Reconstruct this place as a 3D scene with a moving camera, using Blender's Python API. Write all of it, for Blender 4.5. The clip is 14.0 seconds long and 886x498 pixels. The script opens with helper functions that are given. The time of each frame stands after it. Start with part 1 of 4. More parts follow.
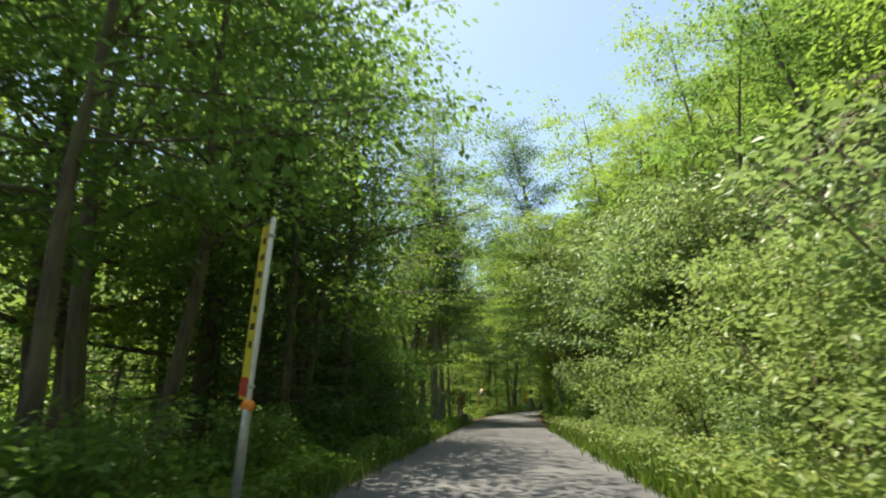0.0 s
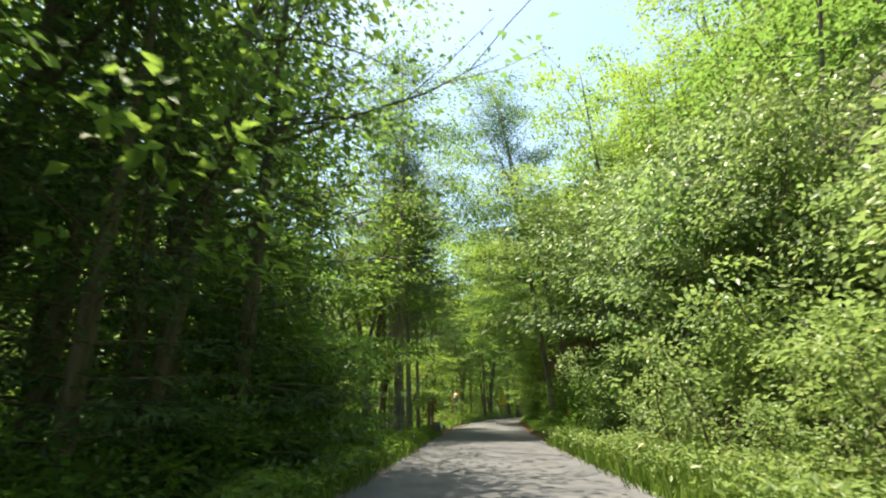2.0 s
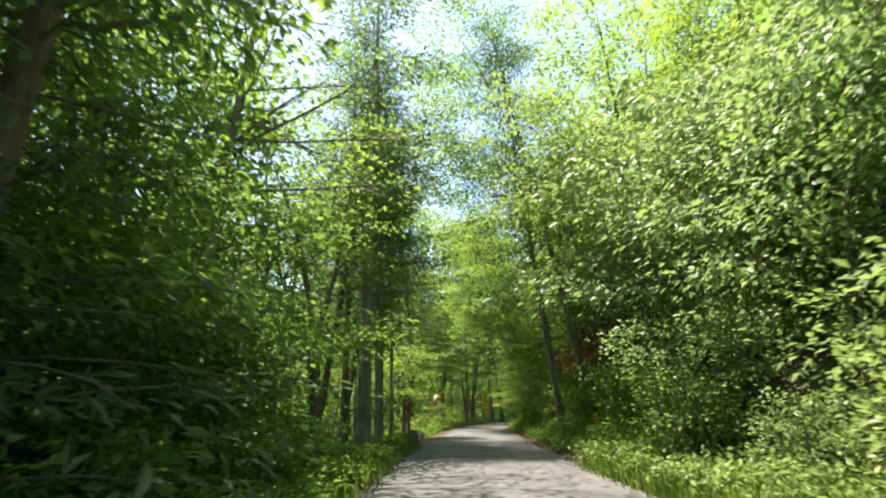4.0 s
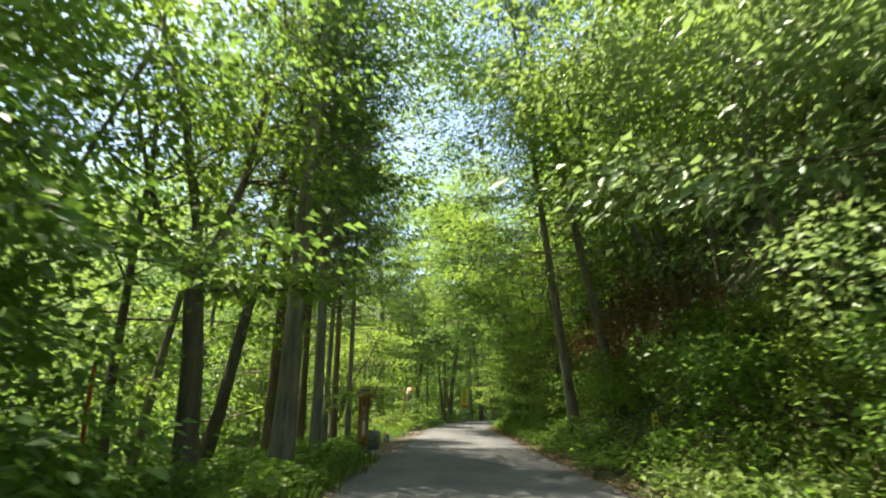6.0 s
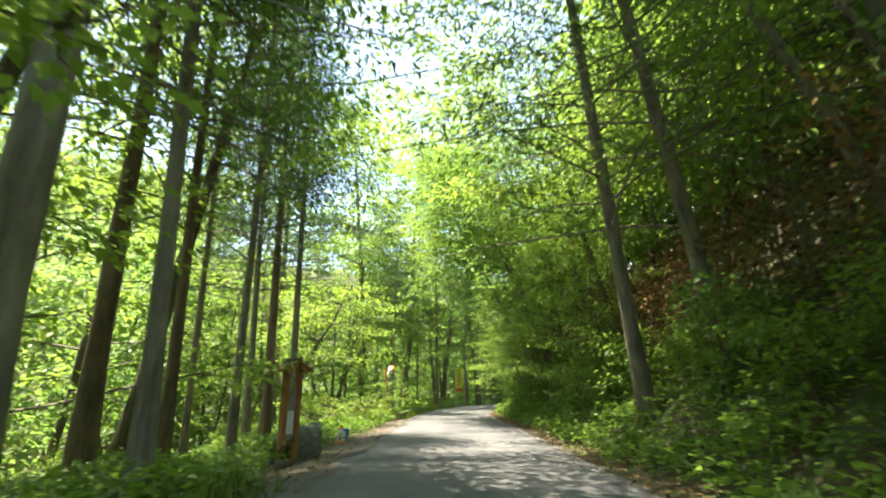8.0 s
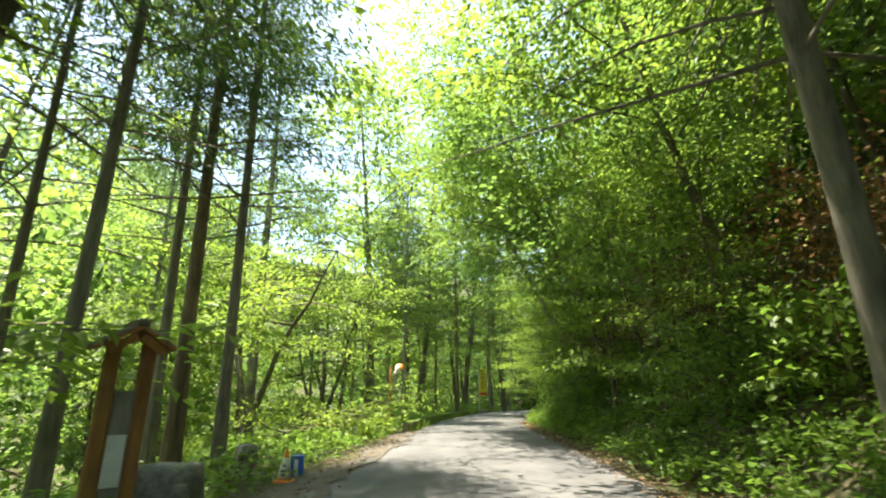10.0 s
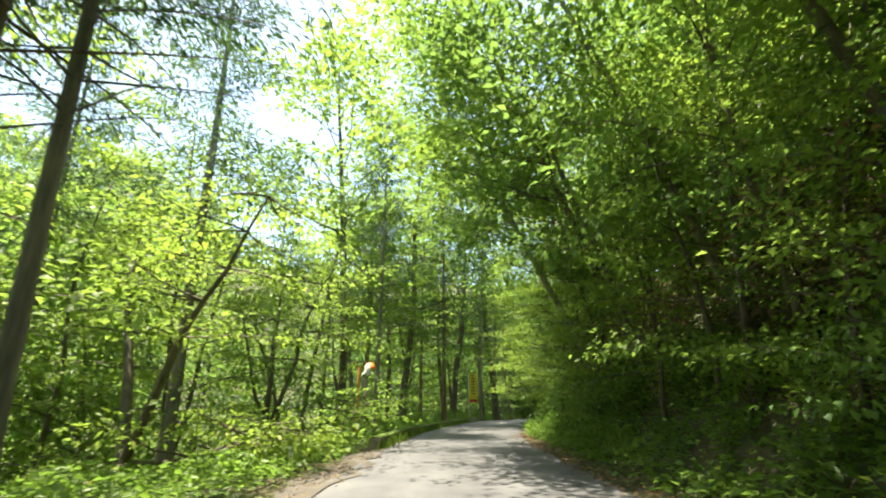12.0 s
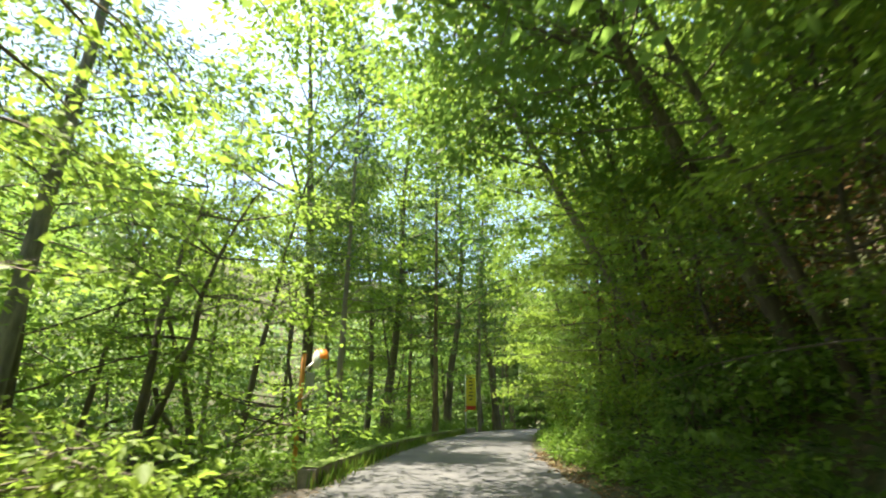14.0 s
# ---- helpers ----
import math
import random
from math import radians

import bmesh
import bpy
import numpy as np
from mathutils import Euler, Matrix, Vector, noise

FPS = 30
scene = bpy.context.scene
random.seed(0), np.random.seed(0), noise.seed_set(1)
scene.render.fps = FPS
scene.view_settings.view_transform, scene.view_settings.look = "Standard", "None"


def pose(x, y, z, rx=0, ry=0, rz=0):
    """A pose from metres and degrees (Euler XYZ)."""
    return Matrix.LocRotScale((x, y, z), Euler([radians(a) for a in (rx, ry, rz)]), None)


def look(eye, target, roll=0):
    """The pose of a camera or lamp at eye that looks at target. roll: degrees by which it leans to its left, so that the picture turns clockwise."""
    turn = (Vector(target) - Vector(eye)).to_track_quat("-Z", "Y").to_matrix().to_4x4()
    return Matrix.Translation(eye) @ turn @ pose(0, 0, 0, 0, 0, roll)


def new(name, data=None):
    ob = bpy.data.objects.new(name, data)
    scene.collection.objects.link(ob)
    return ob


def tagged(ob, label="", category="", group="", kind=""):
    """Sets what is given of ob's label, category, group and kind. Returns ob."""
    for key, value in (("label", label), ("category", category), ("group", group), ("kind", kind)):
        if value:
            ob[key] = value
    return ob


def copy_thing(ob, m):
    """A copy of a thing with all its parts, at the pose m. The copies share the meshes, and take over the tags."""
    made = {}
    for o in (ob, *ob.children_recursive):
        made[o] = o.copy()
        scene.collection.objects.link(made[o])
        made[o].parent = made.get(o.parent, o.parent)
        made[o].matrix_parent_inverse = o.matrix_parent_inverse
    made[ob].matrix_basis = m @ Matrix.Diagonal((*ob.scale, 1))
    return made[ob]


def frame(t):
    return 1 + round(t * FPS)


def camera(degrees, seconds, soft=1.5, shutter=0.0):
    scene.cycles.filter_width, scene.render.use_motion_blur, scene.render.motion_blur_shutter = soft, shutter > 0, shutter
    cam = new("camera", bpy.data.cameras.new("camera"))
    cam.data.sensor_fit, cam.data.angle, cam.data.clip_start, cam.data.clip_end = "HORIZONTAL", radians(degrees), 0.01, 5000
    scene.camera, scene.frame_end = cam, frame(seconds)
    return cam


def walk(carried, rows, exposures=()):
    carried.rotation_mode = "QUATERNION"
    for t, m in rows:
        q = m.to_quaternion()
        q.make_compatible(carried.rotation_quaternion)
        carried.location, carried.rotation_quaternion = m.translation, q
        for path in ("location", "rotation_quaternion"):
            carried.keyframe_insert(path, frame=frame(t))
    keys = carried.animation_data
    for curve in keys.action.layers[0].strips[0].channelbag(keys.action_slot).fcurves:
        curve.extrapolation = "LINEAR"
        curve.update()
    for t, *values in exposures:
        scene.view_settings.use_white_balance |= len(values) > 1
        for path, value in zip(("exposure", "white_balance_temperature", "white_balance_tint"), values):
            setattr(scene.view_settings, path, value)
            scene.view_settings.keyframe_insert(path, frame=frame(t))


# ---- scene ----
# The camera and its walk: seconds, x, y, z, turn to the left, look up, lean to the right.
cam = camera(84.0, 14.0, soft=2.0, shutter=0.42)
PATH = [
    (0.0, 0.000, 0.000, 0.910, 6.67, 17.49, 0.71),
    (0.5, -0.164, 1.402, 0.903, 6.04, 17.30, 0.71),
    (1.0, -0.270, 2.667, 0.895, 5.23, 17.34, 0.73),
    (1.5, -0.322, 3.741, 0.896, 4.64, 17.83, 0.81),
    (2.0, -0.363, 4.772, 0.903, 3.48, 18.13, 0.86),
    (4.5, -0.767, 10.662, 0.929, 0.61, 18.65, 0.44),
    (5.0, -0.762, 11.852, 0.928, -0.06, 18.77, 0.14),
    (5.5, -0.744, 13.087, 0.922, -0.95, 18.52, -0.24),
    (6.0, -0.719, 14.369, 0.916, -1.28, 18.16, -0.48),
    (6.5, -0.671, 15.782, 0.900, -1.81, 17.39, -0.67),
    (7.0, -0.591, 17.233, 0.884, -2.11, 16.86, -0.43),
    (7.5, -0.471, 18.590, 0.872, -2.25, 16.56, -0.05),
    (8.0, -0.397, 19.953, 0.858, -2.11, 16.52, 0.26),
    (8.5, -0.360, 21.320, 0.848, -1.50, 16.58, 0.31),
    (11.0, -0.046, 25.945, 0.886, 1.09, 17.51, -0.10),
    (11.5, -0.058, 26.871, 0.885, 0.55, 17.75, -0.02),
    (12.0, 0.087, 27.702, 0.888, -0.54, 17.76, -0.10),
    (12.5, 0.251, 28.609, 0.893, -1.37, 17.77, -0.22),
    (13.0, 0.327, 29.692, 0.898, -1.39, 18.09, -0.29),
    (13.5, 0.340, 30.991, 0.902, -1.34, 18.28, -0.33),
    (14.0, 0.351, 32.381, 0.905, -0.87, 18.56, -0.35),
]
walk(cam, [(t, pose(x, y, z, 90 + up, 0, turn) @ pose(0, 0, 0, 0, 0, -lean)) for t, x, y, z, turn, up, lean in PATH],
     [(0.0, 1.45, 7400, 3), (2.0, 1.85, 7400, 3), (5.0, 2.08, 7400, 3), (6.0, 2.08, 7400, 3), (6.5, 2.14, 7400, 3), (7.5, 2.66, 7400, 3), (8.5, 2.66, 7400, 3), (11.0, 2.3, 7400, 3), (12.5, 2.27, 7400, 3), (14.0, 2.32, 7400, 3)])

# ---- light ----
SUN_EL, SUN_DIR = 74.0, Vector((-0.9, 0.43))
world = bpy.data.worlds.new("sky")
scene.world = world
world.use_nodes = True
wn = world.node_tree
sky = wn.nodes.new("ShaderNodeTexSky")
sky.sky_type = "NISHITA"
sky.sun_disc = False
sky.sun_elevation = radians(SUN_EL)
sky.sun_rotation = math.atan2(SUN_DIR.x, SUN_DIR.y)
sky.air_density, sky.dust_density, sky.ozone_density = 1.0, 1.3, 1.2
wn.links.new(sky.outputs[0], wn.nodes["Background"].inputs[0])
wn.nodes["Background"].inputs[1].default_value = 0.12
sun_data = bpy.data.lights.new("sun", "SUN")
sun_data.energy, sun_data.angle, sun_data.color = 3.8, radians(0.55), (1.0, 0.95, 0.86)
sun = new("sun", sun_data)
flat = SUN_DIR.normalized() * math.cos(radians(SUN_EL))
sun.matrix_world = look((0, 0, 0), (-flat.x, -flat.y, -math.sin(radians(SUN_EL))))
scene.view_settings.exposure = 0.0


# ---- materials ----
def nodes_of(name):
    m = bpy.data.materials.new(name)
    m.use_nodes = True
    t = m.node_tree
    return m, t, t.nodes["Principled BSDF"], t.nodes["Material Output"]


def add(t, kind, **values):
    n = t.nodes.new(kind)
    for k, v in values.items():
        n.inputs[k.replace("_", " ")].default_value = v
    return n


def ramp(t, source, stops):
    r = t.nodes.new("ShaderNodeValToRGB")
    while len(r.color_ramp.elements) < len(stops):
        r.color_ramp.elements.new(0.5)
    for e, (p, c) in zip(r.color_ramp.elements, stops):
        e.position, e.color = p, (*c, 1)
    t.links.new(source, r.inputs[0])
    return r


def noise_of(t, scale, detail=6, stretch=None, rough=0.6):
    n = add(t, "ShaderNodeTexNoise", Scale=scale, Detail=detail, Roughness=rough)
    co = t.nodes.new("ShaderNodeTexCoord")
    mp = t.nodes.new("ShaderNodeMapping")
    mp.inputs["Scale"].default_value = stretch or (1, 1, 1)
    t.links.new(co.outputs["Object"], mp.inputs[0])
    t.links.new(mp.outputs[0], n.inputs["Vector"])
    return n


def mixed(t, a, b, factor, kind="MIX"):
    m = t.nodes.new("ShaderNodeMix")
    m.data_type, m.blend_type = "RGBA", kind
    for sock, v in ((m.inputs["Factor"], factor), (m.inputs["A"], a), (m.inputs["B"], b)):
        if isinstance(v, (int, float)):
            sock.default_value = v
        elif isinstance(v, tuple):
            sock.default_value = (*v, 1)
        else:
            t.links.new(v, sock)
    return m.outputs["Result"]


def bumped(t, bsdf, height, strength, distance):
    b = add(t, "ShaderNodeBump", Strength=strength, Distance=distance)
    t.links.new(height, b.inputs["Height"])
    t.links.new(b.outputs[0], bsdf.inputs["Normal"])


def leaf_material(name, dark, mid, light, through_colour, share=0.45, rough=0.42):
    """Leaves: each one its own green, glossy above, letting light through."""
    m, t, p, out = nodes_of(name)
    geo = t.nodes.new("ShaderNodeNewGeometry")
    info = t.nodes.new("ShaderNodeObjectInfo")
    each = ramp(t, geo.outputs["Random Per Island"], [(0, dark), (0.5, mid), (0.93, light), (1, (light[0] * 1.5, light[1] * 1.1, light[2]))])
    plant = ramp(t, info.outputs["Random"], [(0, (0.72, 0.85, 0.8)), (0.5, (1, 1, 1)), (1, (1.2, 1.08, 0.8))])
    patch = noise_of(t, 0.9, 2)
    tone = ramp(t, patch.outputs["Fac"], [(0.3, (0.78, 0.85, 0.85)), (0.7, (1.15, 1.1, 0.95))])
    c = mixed(t, mixed(t, each.outputs[0], plant.outputs[0], 1.0, "MULTIPLY"), tone.outputs[0], 1.0, "MULTIPLY")
    t.links.new(c, p.inputs["Base Color"])
    p.inputs["Roughness"].default_value = rough
    p.inputs["Specular IOR Level"].default_value = 0.3
    tr = t.nodes.new("ShaderNodeBsdfTranslucent")
    t.links.new(mixed(t, c, through_colour, 0.6), tr.inputs["Color"])
    mix = t.nodes.new("ShaderNodeMixShader")
    mix.inputs[0].default_value = share
    t.links.new(p.outputs[0], mix.inputs[1])
    t.links.new(tr.outputs[0], mix.inputs[2])
    t.links.new(mix.outputs[0], out.inputs["Surface"])
    return m


def bark_material(name, dark, light, ridge=14, moss=0.0):
    m, t, p, _ = nodes_of(name)
    n = noise_of(t, ridge, 7, (1, 1, 0.16), 0.65)
    big = noise_of(t, 1.3, 3)
    c = ramp(t, n.outputs["Fac"], [(0.3, dark), (0.7, light)]).outputs[0]
    c = mixed(t, c, ramp(t, big.outputs["Fac"], [(0.35, (0.6, 0.62, 0.6)), (0.7, (1.15, 1.1, 1.05))]).outputs[0], 1.0, "MULTIPLY")
    if moss:
        c = mixed(t, c, (0.06, 0.1, 0.025), ramp(t, big.outputs["Fac"], [(0.5, (0, 0, 0)), (0.62, (moss, moss, moss))]).outputs[0])
    t.links.new(c, p.inputs["Base Color"])
    p.inputs["Roughness"].default_value = 0.88
    bumped(t, p, n.outputs["Fac"], 0.9, 0.03)
    return m


def rough_material(name, dark, light, scale=8, rough=0.8, bump=0.4, metal=0.0, stain=None):
    """Paint, stone, soil and the like: a colour with grain and stains."""
    m, t, p, _ = nodes_of(name)
    fine, big = noise_of(t, scale, 8), noise_of(t, scale * 0.11, 4)
    c = ramp(t, fine.outputs["Fac"], [(0.32, dark), (0.68, light)]).outputs[0]
    c = mixed(t, c, stain or tuple(v * 0.55 for v in dark), ramp(t, big.outputs["Fac"], [(0.52, (0, 0, 0)), (0.68, (0.7, 0.7, 0.7))]).outputs[0])
    t.links.new(c, p.inputs["Base Color"])
    p.inputs["Roughness"].default_value, p.inputs["Metallic"].default_value = rough, metal
    bumped(t, p, fine.outputs["Fac"], bump, 0.02)
    return m


LEAF = leaf_material("broad_leaf", (0.082, 0.145, 0.042), (0.11, 0.19, 0.052), (0.145, 0.235, 0.064), (0.3, 0.49, 0.1), 0.52, 0.52)
LEAF_PALE = leaf_material("pale_leaf", (0.12, 0.18, 0.072), (0.165, 0.24, 0.1), (0.22, 0.31, 0.135), (0.34, 0.47, 0.14), 0.46, 0.38)
LEAF_LIME = leaf_material("lime_leaf", (0.105, 0.175, 0.034), (0.15, 0.24, 0.046), (0.205, 0.3, 0.06), (0.38, 0.54, 0.09), 0.55, 0.5)
NEEDLE = leaf_material("needle", (0.035, 0.075, 0.035), (0.06, 0.11, 0.05), (0.1, 0.15, 0.07), (0.16, 0.28, 0.08), 0.4, 0.5)
HERB = leaf_material("herb_leaf", (0.075, 0.14, 0.032), (0.105, 0.19, 0.042), (0.15, 0.25, 0.055), (0.27, 0.46, 0.07), 0.48)
GRASS = leaf_material("grass_blade", (0.06, 0.12, 0.02), (0.1, 0.17, 0.03), (0.2, 0.24, 0.07), (0.2, 0.34, 0.04), 0.35)
BARK = bark_material("bark", (0.07, 0.055, 0.045), (0.22, 0.18, 0.14), 14, 0.35)
BARK_GREY = bark_material("grey_bark", (0.13, 0.115, 0.1), (0.38, 0.33, 0.28), 11, 0.15)
BARK_RED = bark_material("red_bark", (0.1, 0.065, 0.045), (0.3, 0.21, 0.15), 12)
TWIG = bark_material("twig_bark", (0.09, 0.065, 0.045), (0.24, 0.18, 0.13), 20)
LITTER = leaf_material("dry_leaf", (0.1, 0.055, 0.03), (0.2, 0.12, 0.06), (0.34, 0.24, 0.14), (0.2, 0.1, 0.04), 0.12, 0.8)


def ground_material():
    m, t, p, _ = nodes_of("forest_soil")
    a, b, c3 = noise_of(t, 26, 8), noise_of(t, 1.7, 5), noise_of(t, 90, 4)
    soil = ramp(t, a.outputs["Fac"], [(0.3, (0.035, 0.026, 0.017)), (0.55, (0.095, 0.065, 0.04)), (0.75, (0.17, 0.12, 0.075))]).outputs[0]
    green = ramp(t, c3.outputs["Fac"], [(0.35, (0.025, 0.055, 0.012)), (0.7, (0.08, 0.13, 0.03))]).outputs[0]
    t.links.new(mixed(t, soil, green, ramp(t, b.outputs["Fac"], [(0.42, (0.12, 0.12, 0.12)), (0.6, (0.8, 0.8, 0.8))]).outputs[0]), p.inputs["Base Color"])
    p.inputs["Roughness"].default_value = 0.95
    bumped(t, p, a.outputs["Fac"], 0.8, 0.05)
    return m


def asphalt_material():
    m, t, p, _ = nodes_of("worn_asphalt")
    stone, blotch, lane = noise_of(t, 190, 3), noise_of(t, 1.1, 6), noise_of(t, 0.9, 4, (1.6, 0.12, 1))
    vor = add(t, "ShaderNodeTexVoronoi", Scale=120.0)
    c = ramp(t, stone.outputs["Fac"], [(0.3, (0.075, 0.074, 0.082)), (0.55, (0.12, 0.118, 0.128)), (0.8, (0.22, 0.215, 0.225))]).outputs[0]
    c = mixed(t, c, ramp(t, blotch.outputs["Fac"], [(0.35, (0.72, 0.72, 0.74)), (0.65, (1.12, 1.1, 1.06))]).outputs[0], 1.0, "MULTIPLY")
    c = mixed(t, c, ramp(t, lane.outputs["Fac"], [(0.35, (0.85, 0.85, 0.85)), (0.65, (1.1, 1.1, 1.1))]).outputs[0], 1.0, "MULTIPLY")
    t.links.new(c, p.inputs["Base Color"])
    p.inputs["Roughness"].default_value = 0.86
    bumped(t, p, stone.outputs["Fac"], 0.5, 0.008)
    return m


SOIL, ASPHALT = ground_material(), asphalt_material()
GRAVEL = rough_material("dusty_gravel", (0.055, 0.046, 0.04), (0.14, 0.12, 0.105), 45, 0.95, 0.9, stain=(0.12, 0.08, 0.05))


# ---- mesh helpers ----
def linked(name, me, material, parent=None, label=""):
    me.materials.append(material)
    ob = new(name, me)
    if parent:
        ob.parent = parent
    return tagged(ob, label)


def part(name, bm, material, parent=None, label="", smooth=False):
    me = bpy.data.meshes.new(name)
    bm.to_mesh(me)
    bm.free()
    if smooth:
        me.shade_smooth()
    return linked(name, me, material, parent, label)


def mesh_of(name, verts, faces, smooth=False):
    me = bpy.data.meshes.new(name)
    me.from_pydata([tuple(v) for v in verts], [], faces)
    if smooth:
        me.shade_smooth()
    return me


def tubes(name, runs, sides=6):
    """One mesh of tapered tubes; a run is (points, radii)."""
    verts, faces = [], []
    for pts, radii in runs:
        pts = [Vector(q) for q in pts]
        first = len(verts)
        n = sides if radii[0] > 0.03 else 3
        n = 10 if radii[0] > 0.12 else n
        for i, q in enumerate(pts):
            d = (pts[min(i + 1, len(pts) - 1)] - pts[max(i - 1, 0)]).normalized()
            side = d.cross(Vector((0.31, 0.95, 0.05))).normalized()
            up = d.cross(side)
            for k in range(n):
                a = 2 * math.pi * k / n
                verts.append(q + radii[i] * (math.cos(a) * side + math.sin(a) * up))
        for i in range(len(pts) - 1):
            for k in range(n):
                a, b = first + i * n + k, first + i * n + (k + 1) % n
                faces.append((a, b, b + n, a + n))
        faces.append(tuple(first + (len(pts) - 1) * n + k for k in range(n)))
    return mesh_of(name, verts, faces, True)


def leaf_mesh(name, at, tip, up, length, width):
    """Many leaves, each two triangles folded along the midrib."""
    at, tip, up = (np.asarray(q, float) for q in (at, tip, up))
    tip /= np.linalg.norm(tip, axis=1, keepdims=True) + 1e-9
    side = np.cross(tip, up)
    side /= np.linalg.norm(side, axis=1, keepdims=True) + 1e-9
    nor = np.cross(side, tip)
    L, W = np.asarray(length)[:, None], np.asarray(width)[:, None]
    mid = at + tip * L * 0.45
    v = np.stack([at, mid + side * W * 0.5 + nor * W * 0.16, at + tip * L - nor * L * 0.12, mid - side * W * 0.5 + nor * W * 0.16], 1).reshape(-1, 3)
    n = len(at)
    b = np.arange(n)[:, None] * 4
    loops = np.concatenate([b, b + 1, b + 2, b, b + 2, b + 3], 1).astype(np.int32).ravel()
    me = bpy.data.meshes.new(name)
    me.vertices.add(4 * n)
    me.vertices.foreach_set("co", v.astype(np.float32).ravel())
    me.loops.add(6 * n)
    me.loops.foreach_set("vertex_index", loops)
    me.polygons.add(2 * n)
    me.polygons.foreach_set("loop_start", np.arange(2 * n, dtype=np.int32) * 3)
    me.update(calc_edges=True)
    return me


def sprays(rng, tips, per, spread, length, slim, flat=0.35, droop=0.15, face_up=1.0, tilt=0.55, sunward=(0.0, 0.0)):
    """Leaves in flattish sprays about twig tips; tips: rows of x, y, z, dx, dy, dz."""
    tips = np.asarray(tips, float)
    n = len(tips) * per
    c = np.repeat(tips[:, :3], per, 0)
    d = np.repeat(tips[:, 3:], per, 0)
    off = rng.normal(size=(n, 3)) * spread * np.array([1, 1, flat])
    off[:, 2] -= droop * np.hypot(off[:, 0], off[:, 1])
    at = c + off
    tip = d * 0.8 + off / spread * 0.6 + rng.normal(size=(n, 3)) * 0.45
    tip[:, 2] -= 0.25
    up = rng.normal(size=(n, 3)) * tilt + np.array([*sunward, face_up])
    ln = length * rng.uniform(0.6, 1.3, n)
    return at, tip, up, ln, ln * slim * rng.uniform(0.8, 1.2, n)


# ---- the lie of the land ----
LINE = [(-0.12, -60), (-0.12, -20), (-0.12, 0), (-0.12, 10), (-0.1, 20), (0.05, 27), (0.42, 33), (0.58, 38), (0.85, 43), (1.5, 48), (2.6, 54), (4.2, 60), (7.0, 65.5), (11.5, 70), (18, 73), (30, 75.5), (60, 78), (140, 80)]


def curve_of(points, step=0.5):
    """A smooth line through the points, at even steps of the run."""
    p = [Vector((*q, 0)) for q in points]
    out = []
    for i in range(len(p) - 1):
        a, b, c, d = p[max(i - 1, 0)], p[i], p[i + 1], p[min(i + 2, len(p) - 1)]
        n = max(2, int((c - b).length / step))
        for k in range(n):
            u = k / n
            # chord-scaled tangents keep the line from swinging
            m1 = (c - a) * ((c - b).length / max((c - a).length, 1e-6))
            m2 = (d - b) * ((c - b).length / max((d - b).length, 1e-6))
            out.append(((2 * u**3 - 3 * u**2 + 1) * b + (u**3 - 2 * u**2 + u) * m1 + (3 * u**2 - 2 * u**3) * c + (u**3 - u**2) * m2).to_2d())
    return out + [p[-1].to_2d()]


CENTRE = curve_of(LINE)
CXY = np.array([tuple(q) for q in CENTRE])
CT = np.gradient(CXY, axis=0)
CT /= np.linalg.norm(CT, axis=1, keepdims=True)
HALF = 1.72


def beside(x, y):
    """Signed distance from the road's middle (right: plus) and how far along the run, for arrays."""
    x, y = np.atleast_1d(np.asarray(x, float)), np.atleast_1d(np.asarray(y, float))
    s, along = np.empty(x.size), np.empty(x.size)
    for k in range(0, x.size, 4000):
        dx, dy = x[k:k + 4000, None] - CXY[:, 0], y[k:k + 4000, None] - CXY[:, 1]
        i = np.argmin(dx * dx + dy * dy, 1)
        r = np.arange(len(i))
        px, py = dx[r, i], dy[r, i]
        s[k:k + 4000] = np.sign(px * CT[i, 1] - py * CT[i, 0]) * np.hypot(px, py)
        along[k:k + 4000] = CXY[i, 1]
    return s, along


def step01(x, a, b):
    u = np.clip((x - a) / (b - a), 0, 1)
    return u * u * (3 - 2 * u)


def land(x, y):
    """Height of the ground: a steep bank rises on one side, the other falls to a valley and rises beyond."""
    x, y = np.atleast_1d(np.asarray(x, float)), np.atleast_1d(np.asarray(y, float))
    s, along = beside(x, y)
    dr, dl = np.maximum(s - HALF, 0), np.maximum(-s - HALF, 0)
    foot = 2.2 - 1.5 * step01(along, 12, 20)
    right = 0.06 * dr + 34 * np.tanh(1.0 * np.maximum(dr - foot, 0) / 34)
    left = -0.06 * dl - 0.17 * np.clip(dl - 2.5, 0, 18) + 46 * step01(dl, 24, 105)
    wave = 0.12 * np.sin(x * 0.9 + 1.3) * np.sin(y * 0.7) + 0.06 * np.sin(x * 2.3) * np.cos(y * 1.9 + 0.5)
    off = step01(np.abs(s), HALF + 0.3, HALF + 2.5)
    return -0.035 + right + left + wave * off


def ground_at(x, y):
    return float(land(x, y)[0])


def grid_mesh(name, xs, ys):
    X, Y = np.meshgrid(xs, ys)
    Z = land(X.ravel(), Y.ravel())
    nx = len(xs)
    faces = [(j * nx + i, j * nx + i + 1, (j + 1) * nx + i + 1, (j + 1) * nx + i) for j in range(len(ys) - 1) for i in range(nx - 1)]
    return mesh_of(name, np.stack([X.ravel(), Y.ravel(), Z], 1), faces, True)


